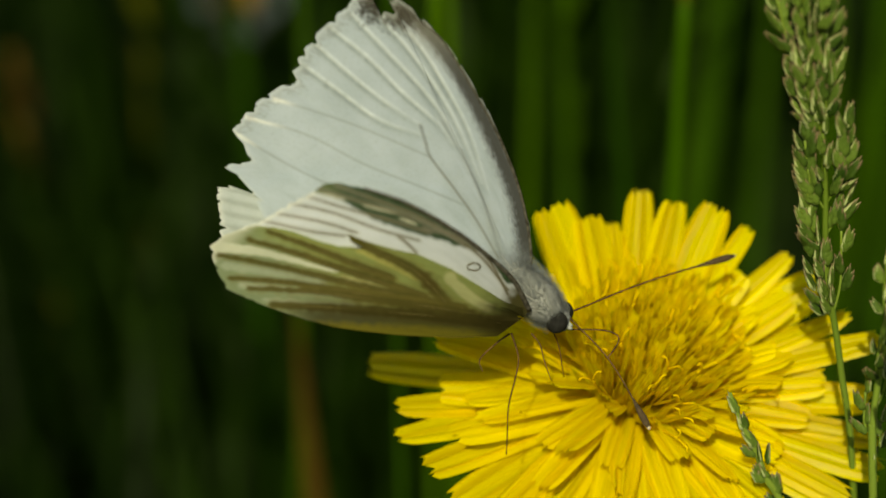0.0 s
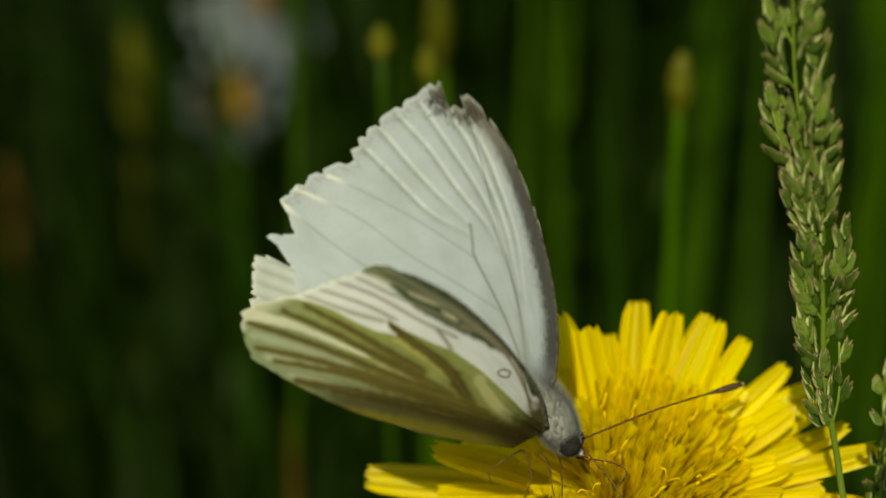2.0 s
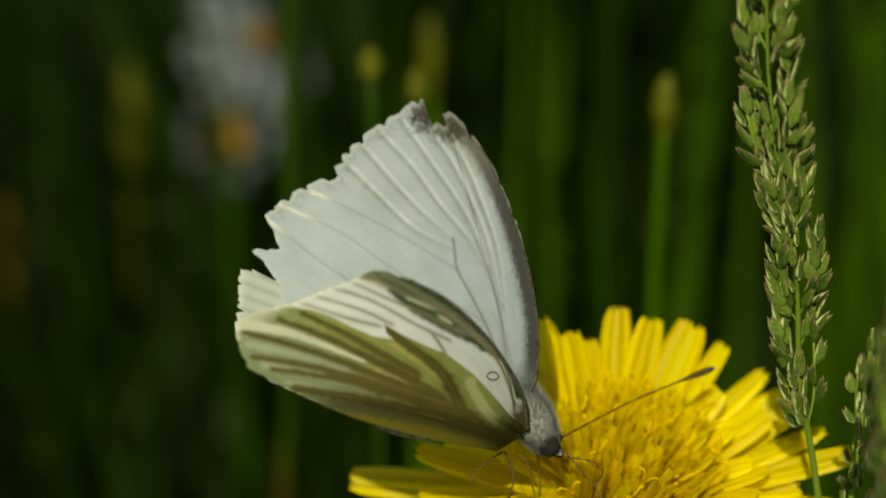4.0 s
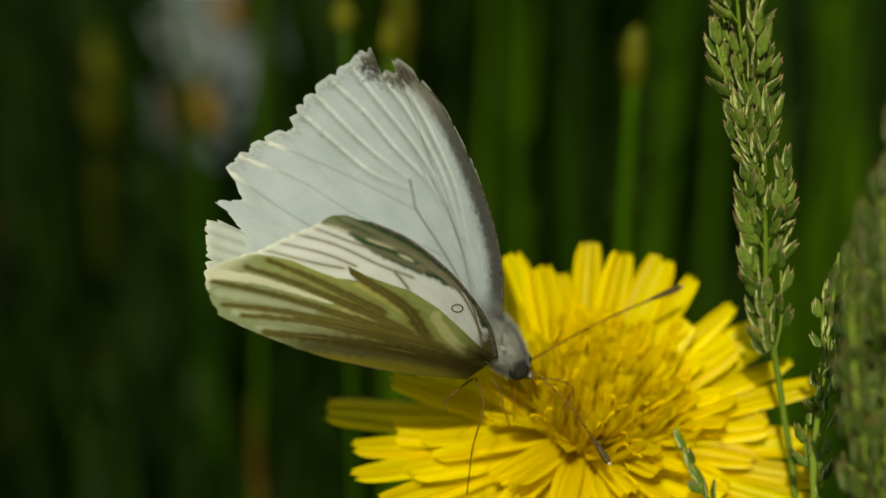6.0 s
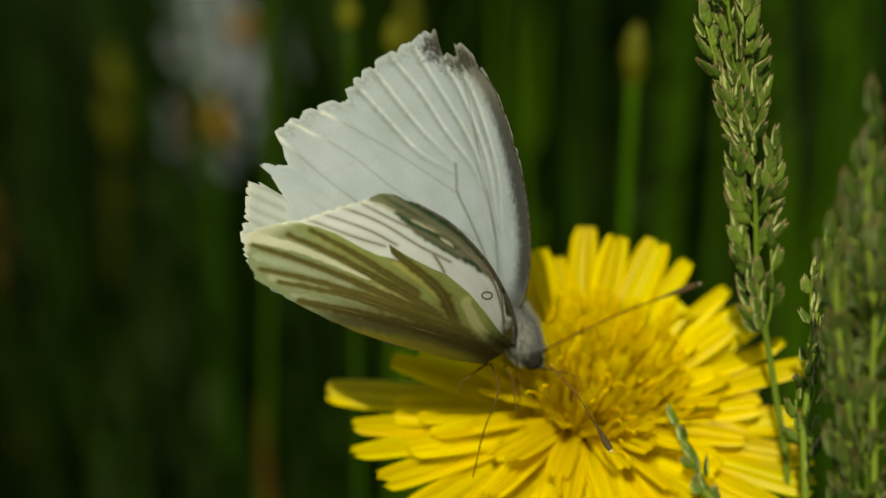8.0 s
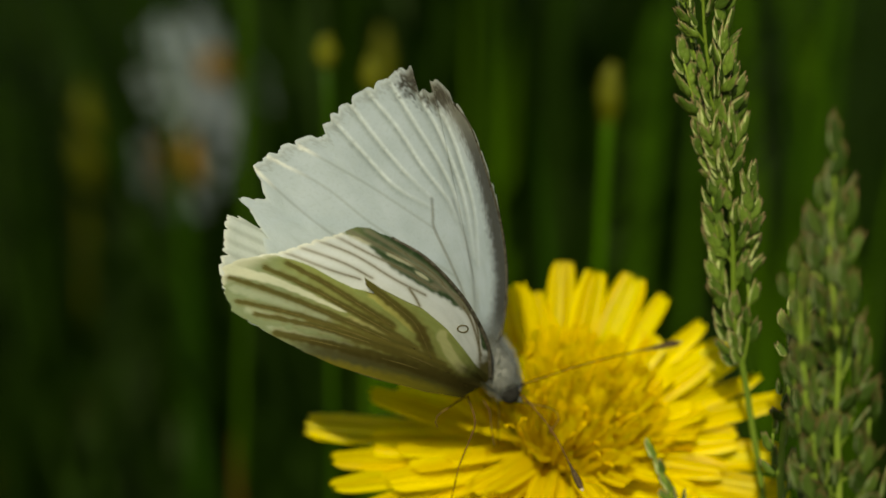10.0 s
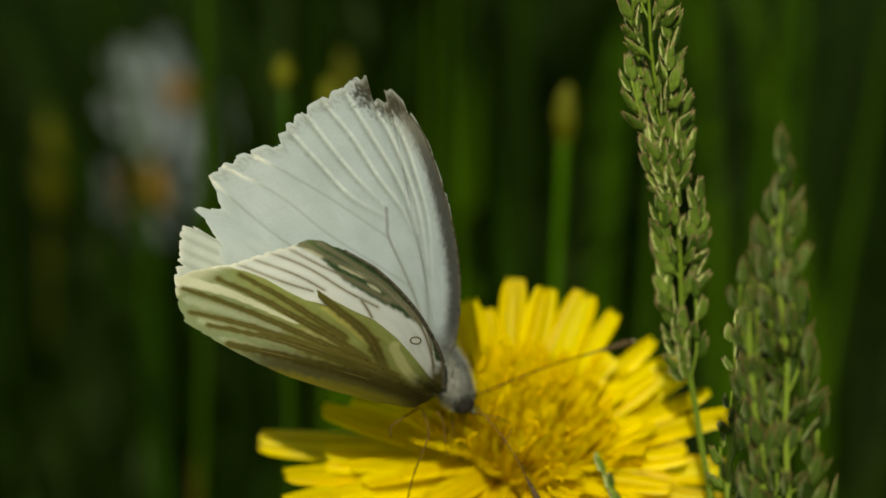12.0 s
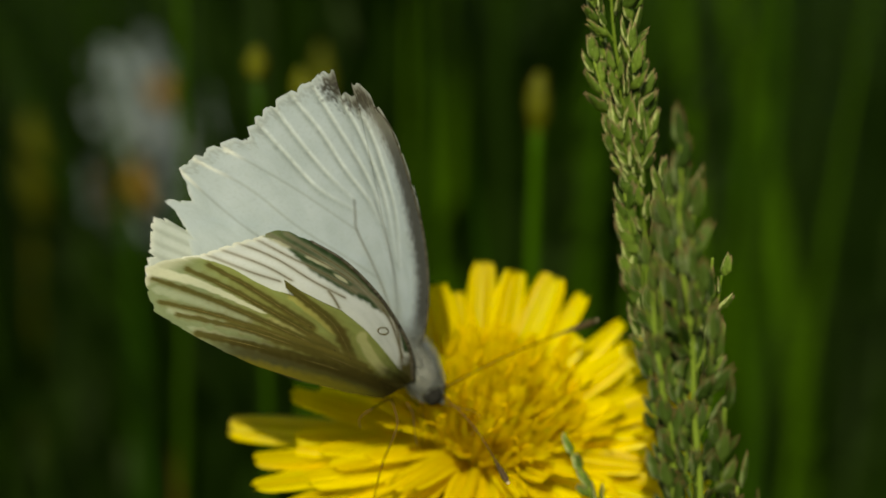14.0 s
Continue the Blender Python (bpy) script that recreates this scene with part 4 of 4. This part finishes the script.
def stalk(top, lean, radius, material, head, label, seed):
    """A grass stalk with a soft, longish flowering head."""
    rng = random.Random(seed)
    top = Vector(top)
    base = Vector((top.x - lean, top.y, 0))
    root = empty("grass_stalk", Matrix.Translation(base), label, "grass", "stalks behind")
    line = smooth_line([top - base, Vector((lean * 0.8, 0.002, top.z * 0.72)), Vector((lean * 0.3, 0, top.z * 0.35)), Vector((0, 0, -0.01))], 8)
    bm = bmesh.new()
    tube(bm, line, [radius * MM * (0.7 + 0.3 * i / len(line)) for i in range(len(line))], 7)
    part("stem", bm, material, root)
    verts, faces = [], []
    blade(verts, faces, Vector((0, 0, -0.01)), top.z * rng.uniform(0.45, 0.6), rng.uniform(0.3, 0.7), rng.uniform(0, 6.28), 0.0032, rng)
    bm = bmesh.new()
    made = [bm.verts.new(v) for v in verts]
    for f in faces:
        bm.faces.new([made[i] for i in f])
    part("leaf", bm, material, root)
    if head:
        length, width, mat = head
        bm = bmesh.new()
        blob(bm, top - base - Vector((0, 0, length * 0.35 * MM)), (lean * 4, 0, 1), length * MM, width * MM, 0.7, 0.5 * MM, 12, 14, seed)
        part("head", bm, mat, root, "blurred flower head of the stalk")


def long_blade(root, top, width, bow, material, label, seed):
    """A single broad blade of grass, folded along its middle."""
    root, top = Vector(root), Vector(top)
    mid = (root + top) / 2 + Vector((bow, 0.01, 0.02))
    line = smooth_line([root, mid, top], 9)
    bm = bmesh.new()
    n = len(line)
    rows = []
    for i, p in enumerate(line):
        w = width * MM * 0.5 * (1 - (i / (n - 1)) ** 3) + 0.0001
        rows.append([bm.verts.new(p - root + Vector((s * w, abs(s) * w * 0.4, 0))) for s in (-1, -0.5, 0, 0.5, 1)])
    for a, b in zip(rows, rows[1:]):
        for i in range(4):
            bm.faces.new((a[i], a[i + 1], b[i + 1], b[i]))
    plant = empty("grass_plant", Matrix.Translation(root), label, "grass", "broad grasses behind")
    part("blade", bm, material, plant)
    rng = random.Random(seed)
    for k in range(3):
        verts, faces = [], []
        blade(verts, faces, Vector((rng.uniform(-3, 3) * MM, rng.uniform(0, 4) * MM, -0.01)), rng.uniform(0.10, 0.17), rng.uniform(0.2, 0.7), rng.uniform(0, 6.28), 0.0035, rng)
        bm = bmesh.new()
        made = [bm.verts.new(v) for v in verts]
        for f in faces:
            bm.faces.new([made[i] for i in f])
        part("blade", bm, material, plant)


def build_plants():
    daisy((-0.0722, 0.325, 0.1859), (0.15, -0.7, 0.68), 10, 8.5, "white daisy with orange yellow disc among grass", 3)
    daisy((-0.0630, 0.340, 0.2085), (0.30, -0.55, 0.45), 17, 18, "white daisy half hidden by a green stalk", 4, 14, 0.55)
    # stalks behind, with their heads
    stalk((0.0095, 0.060, 0.2655), 0.004, 0.9, STALK, (7, 1.3, STRAW), "green grass stalk with a pale tip", 1)
    stalk((-0.0219, 0.0604, 0.269), -0.004, 0.7, LEAF, (4.2, 1.15, STRAW), "stalk with a yellowish green bud", 2)
    stalk((-0.0170, 0.0620, 0.266), 0.004, 0.7, LEAF, (4.2, 1.1, STRAW), "stalk with a yellowish green bud", 3)
    stalk((-0.0950, 0.320, 0.205), 0.012, 1.6, STRAW, (40, 3.5, STRAW), "yellowish grass stalk with a drooping head", 4)
    stalk((-0.1295, 0.320, 0.165), -0.010, 1.6, STRAW, (34, 3.6, BROWN), "brownish grass stalk with a dry head", 5)
    stalk((-0.0345, 0.110, 0.282), 0.012, 0.8, LEAF, None, "tall green grass stalk", 6)
    stalk((-0.0165, 0.150, 0.252), -0.004, 1.2, STALK, (14, 1.7, STRAW), "grass stalk with a straw coloured head", 7)
    for k, (x, y, lean, width, bow) in enumerate(((0.0085, 0.26, 0.003, 6.0, 0.001), (0.030, 0.25, 0.016, 5.0, 0.004), (0.078, 0.24, -0.026, 5.5, 0.005), (0.088, 0.25, -0.005, 3.2, 0.001),
                                                  (0.064, 0.30, 0.004, 3.0, -0.003), (0.112, 0.26, -0.055, 6.0, 0.010), (0.070, 0.21, 0.006, 3.6, 0.003), (0.002, 0.27, 0.010, 5.0, 0.003), (0.044, 0.29, -0.045, 5.0, -0.010), (0.034, 0.24, 0.012, 4.6, 0.002), (0.022, 0.33, 0.035, 4.0, 0.008), (0.045, 0.21, 0.004, 2.6, 0.002), (-0.012, 0.30, 0.006, 4.5, 0.002))):
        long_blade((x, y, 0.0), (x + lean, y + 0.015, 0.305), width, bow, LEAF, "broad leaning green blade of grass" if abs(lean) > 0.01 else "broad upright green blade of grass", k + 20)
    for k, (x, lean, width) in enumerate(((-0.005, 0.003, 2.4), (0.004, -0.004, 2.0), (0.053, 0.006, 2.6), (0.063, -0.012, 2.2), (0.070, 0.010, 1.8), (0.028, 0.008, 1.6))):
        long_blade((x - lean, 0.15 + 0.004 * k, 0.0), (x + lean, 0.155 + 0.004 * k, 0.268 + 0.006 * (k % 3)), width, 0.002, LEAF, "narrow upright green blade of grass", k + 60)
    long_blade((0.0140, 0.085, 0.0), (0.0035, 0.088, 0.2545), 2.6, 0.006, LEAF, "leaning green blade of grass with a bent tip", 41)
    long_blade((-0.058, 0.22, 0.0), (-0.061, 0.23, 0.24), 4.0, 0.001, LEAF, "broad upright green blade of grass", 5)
    long_blade((-0.040, 0.10, 0.0), (-0.037, 0.10, 0.205), 5.0, 0.003, BROWN, "dry brown blade of grass", 6)


def build_spikes():
    rng = random.Random(31)
    # loose below, where the stem shows between two rows of clusters, and dense above
    clusters = [(0.2, 195, 5.5, 1.1, 7), (0.6, 250, 4.5, 0.7, 4), (0.8, -15, 7.0, 1.3, 3), (5.2, 185, 6.0, 1.4, 8), (9.0, 200, 5.5, 1.7, 8), (7.0, 5, 5.5, 1.5, 6), (9.5, -25, 6.0, 1.8, 8), (11.0, 260, 4.0, 0.6, 2),
                (14.6, 215, 5.2, 1.2, 9), (14.8, 190, 5.0, 1.6, 6), (15.2, -60, 5.0, 0.9, 7), (16.5, 10, 5.5, 1.6, 6), (19.2, 180, 5.5, 2.1, 6), (19.8, 240, 4.5, 0.9, 5), (20.0, -20, 5.5, 1.6, 7)]
    clusters = [(a, b, c, d * 0.85, k + 2) for a, b, c, d, k in clusters]
    clusters += [(21.6 + 1.5 * k, (180 if k % 2 else 0) + rng.uniform(-65, 65), 5.0, 1.6 - 0.06 * k, 7) for k in range(14)]
    grass_spike([(0.0068, -0.006, 0.300), (0.0080, -0.006, 0.2836), (0.0091, -0.006, 0.2777), (0.0104, -0.006, 0.272), (0.0112, -0.006, 0.2661), (0.0118, -0.006, 0.260), (0.0135, -0.006, 0.252), (0.0155, -0.006, 0.2407), (0.020, -0.006, 0.20), (0.026, -0.004, -0.01)],
                0.0450, clusters, 0.84, "flowering grass spike with plump green spikelets", 11, 0.15, slim=0.84)
    grass_spike([(0.0051, -0.009, 0.2515), (0.0056, -0.009, 0.2500), (0.0071, -0.009, 0.2469), (0.0081, -0.009, 0.2445), (0.0106, -0.009, 0.238), (0.020, -0.010, 0.20), (0.030, -0.01, -0.01)],
                0.012, [(1.0, 200, 3.0, 0.2, 3), (4.0, 10, 3.0, 0.2, 3), (6.0, 180, 2.5, 0.15, 2)], 0.72, "narrow young grass spike before the flower", 12, 0.2, 7)
    # open, conical heads
    clusters = [(0.4 + 1.15 * k, (180 if k % 2 else 0) + rng.uniform(-70, 50), 6.5 - 0.10 * k, (3.4 * (1 - k / 30) + 0.25) * rng.uniform(0.45, 1.2), 5 if k % 3 else 4) for k in range(27)]
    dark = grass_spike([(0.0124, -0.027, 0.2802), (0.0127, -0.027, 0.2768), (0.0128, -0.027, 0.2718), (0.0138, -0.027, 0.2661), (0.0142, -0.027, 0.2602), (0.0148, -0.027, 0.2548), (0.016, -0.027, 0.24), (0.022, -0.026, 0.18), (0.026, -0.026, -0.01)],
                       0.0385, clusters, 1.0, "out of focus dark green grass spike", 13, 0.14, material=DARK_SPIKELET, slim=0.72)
    clusters = [(0.4 + 1.6 * k, (180 if k % 2 else 0) + rng.uniform(-70, 50), 5.0, (1.5 * (1 - k / 18) + 0.2) * rng.uniform(0.6, 1.1), 4) for k in range(14)]
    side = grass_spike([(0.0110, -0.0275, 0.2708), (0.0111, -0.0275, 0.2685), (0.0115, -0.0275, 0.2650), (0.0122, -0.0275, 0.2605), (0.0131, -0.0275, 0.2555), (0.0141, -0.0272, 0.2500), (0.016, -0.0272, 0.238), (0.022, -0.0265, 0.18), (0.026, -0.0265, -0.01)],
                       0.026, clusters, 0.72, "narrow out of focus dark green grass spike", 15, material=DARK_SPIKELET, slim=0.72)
    clusters = [(0.3 + 2.4 * k, (180 if k % 2 else 0) + rng.uniform(-50, 50), 4.0, 0.75, 4) for k in range(7)]
    grass_spike([(0.0152, -0.012, 0.2664), (0.0151, -0.012, 0.2630), (0.0149, -0.012, 0.2574), (0.0147, -0.012, 0.2510), (0.0152, -0.012, 0.2455), (0.020, -0.012, 0.20), (0.028, -0.012, -0.01)],
                0.020, clusters, 0.66, "slim green flowering grass spike", 14, 0.2)
    return dark, side


build_ground()
build_grass()
build_plants()
build_flower()
dark_spikes = build_spikes()
butterfly = build_butterfly()

# time, turn about x y z (degrees), shift in mm, fold of the far and of the near wings (degrees)
FLY_ROWS = [
    (0, -0.01, 0, -0, 0, -0, 0, 0, 0), (0.5, -4.7, 2.11, 0.06, 0.15, -0.08, 0.14, 3.46, 5.19), (1, -5.7, 2.15, -0.9, -0.06, -0.56, 0.4, 7.55, 6.54),
    (1.5, -6.15, 2.82, -0.59, 0.02, -0.71, 0.24, 8.29, 5.6), (2, -6.81, 10.32, 3.4, 1.27, -1.62, 0.41, 6.04, 5.95), (4.5, 0.01, 10.22, 7.28, 1.39, -0.82, -0.47, 11.25, -2.21),
    (5, 2.15, 7.7, 3.85, 1.04, -1.07, -0.41, 12.33, -2.81), (5.5, 2.48, 6.68, 5.29, 0.99, -0.39, -0.67, 12.03, -3.99), (6, 2.68, 6.06, 5.95, 1.04, 0.62, -1.15, 10.77, -3.37),
    (6.5, -0.5, 7.56, 5.71, 1.24, 0.49, -0.24, 5.86, 2.32), (7, 1.95, 13.14, 8.85, 2.58, -0.69, -1.16, 10.82, -0.65), (9.5, 5.87, 13.33, 7.74, 2.73, -0.18, -1.7, 10.43, -2.74),
    (10, 5.46, 12.83, 6.92, 2.51, -0.34, -1.67, 10.75, -2.72), (10.5, 5.83, 13.07, 6.83, 2.54, -0.11, -1.74, 10.15, -1.89), (11, 4.86, 13.24, 7.57, 2.58, 0.15, -1.86, 9.21, -1.14),
    (11.5, 4.63, 13.56, 7.4, 2.51, 0.22, -1.89, 8.67, -0.3), (12, 5.18, 13.04, 7.44, 2.78, -0.16, -1.42, 8.66, -0.75), (12.5, 3.35, 14.12, 7.72, 2.99, -0.13, -1.74, 8.92, -0.54),
    (13, 3.41, 14.49, 7.91, 3.11, -0.29, -1.98, 6.66, 0.77), (13.5, 3.92, 15.07, 8.14, 3.24, 0.26, -2.1, 8.39, -0.88), (14, 4.92, 13.48, 6.36, 2.93, 0.8, -2.49, 8.92, -0.84)]

# time, turn of each antenna about its root (degrees)
ANTENNA_ROWS = [
    [(0.0, 0.0, -0.0, 0.0), (1.5, -0.1, 0.0, 1.1), (2.0, 5.2, -9.5, -2.1), (4.5, 7.4, -13.4, -3.8), (5.0, 5.9, -10.5, -3.8), (6.5, 8.3, -14.7, -5.4), (7.0, 10.7, -18.7, -8.9), (9.5, 7.0, -11.5, -9.0), (11.0, 5.3, -7.4, -12.6), (12.5, 11.6, -20.6, -7.4), (13.0, 12.9, -24.1, -3.2), (14.0, 10.1, -17.9, -7.0)],
    [(0.0, -0.0, -0.0, -0.0), (5.0, 10.9, 0.7, 10.1), (6.5, -14.8, -6.0, -7.4), (9.5, -16.1, -5.1, -9.9), (11.0, -8.5, -0.3, -8.2), (12.5, -7.9, -6.5, 0.3), (13.0, -8.1, -8.9, 3.1), (14.0, -16.2, -6.4, -8.4)]]


def axis_turn(x, y, z):
    v = Vector((radians(x), radians(y), radians(z)))
    return Matrix.Rotation(v.length, 4, v.normalized()) if v.length > 1e-6 else Matrix.Identity(4)


def motions():
    walk(butterfly, [(t, Matrix.Translation(THORAX + Vector((x, y, z)) * MM) @ axis_turn(a, b, c)) for t, a, b, c, x, y, z, _, _ in FLY_ROWS])
    for wing, side in WINGS:
        walk(wing, [(row[0], Matrix.Rotation(radians(row[7 + side]), 4, HINGE)) for row in FLY_ROWS])
    # the near spikes sway in the wind: time, shift of its top in mm
    for spike in dark_spikes:
        foot = spike.matrix_basis.copy()
        walk(spike, [(t, foot @ pose(0, 0, 0, 0, math.degrees(x * MM / 0.28), 0)) for t, x in ((0.0, 1.4), (5.0, 1.2), (6.5, 1.4), (7.0, 1.8), (9.5, 0.4), (11.0, 0.6), (12.0, 0.8), (12.5, 0.0), (13.0, -1.2), (14.0, -2.9))])
    for (ant, root), rows in zip(ANTENNAE, ANTENNA_ROWS):
        walk(ant, [(t, Matrix.Translation(root) @ axis_turn(a, b, c)) for t, a, b, c in rows])


motions()
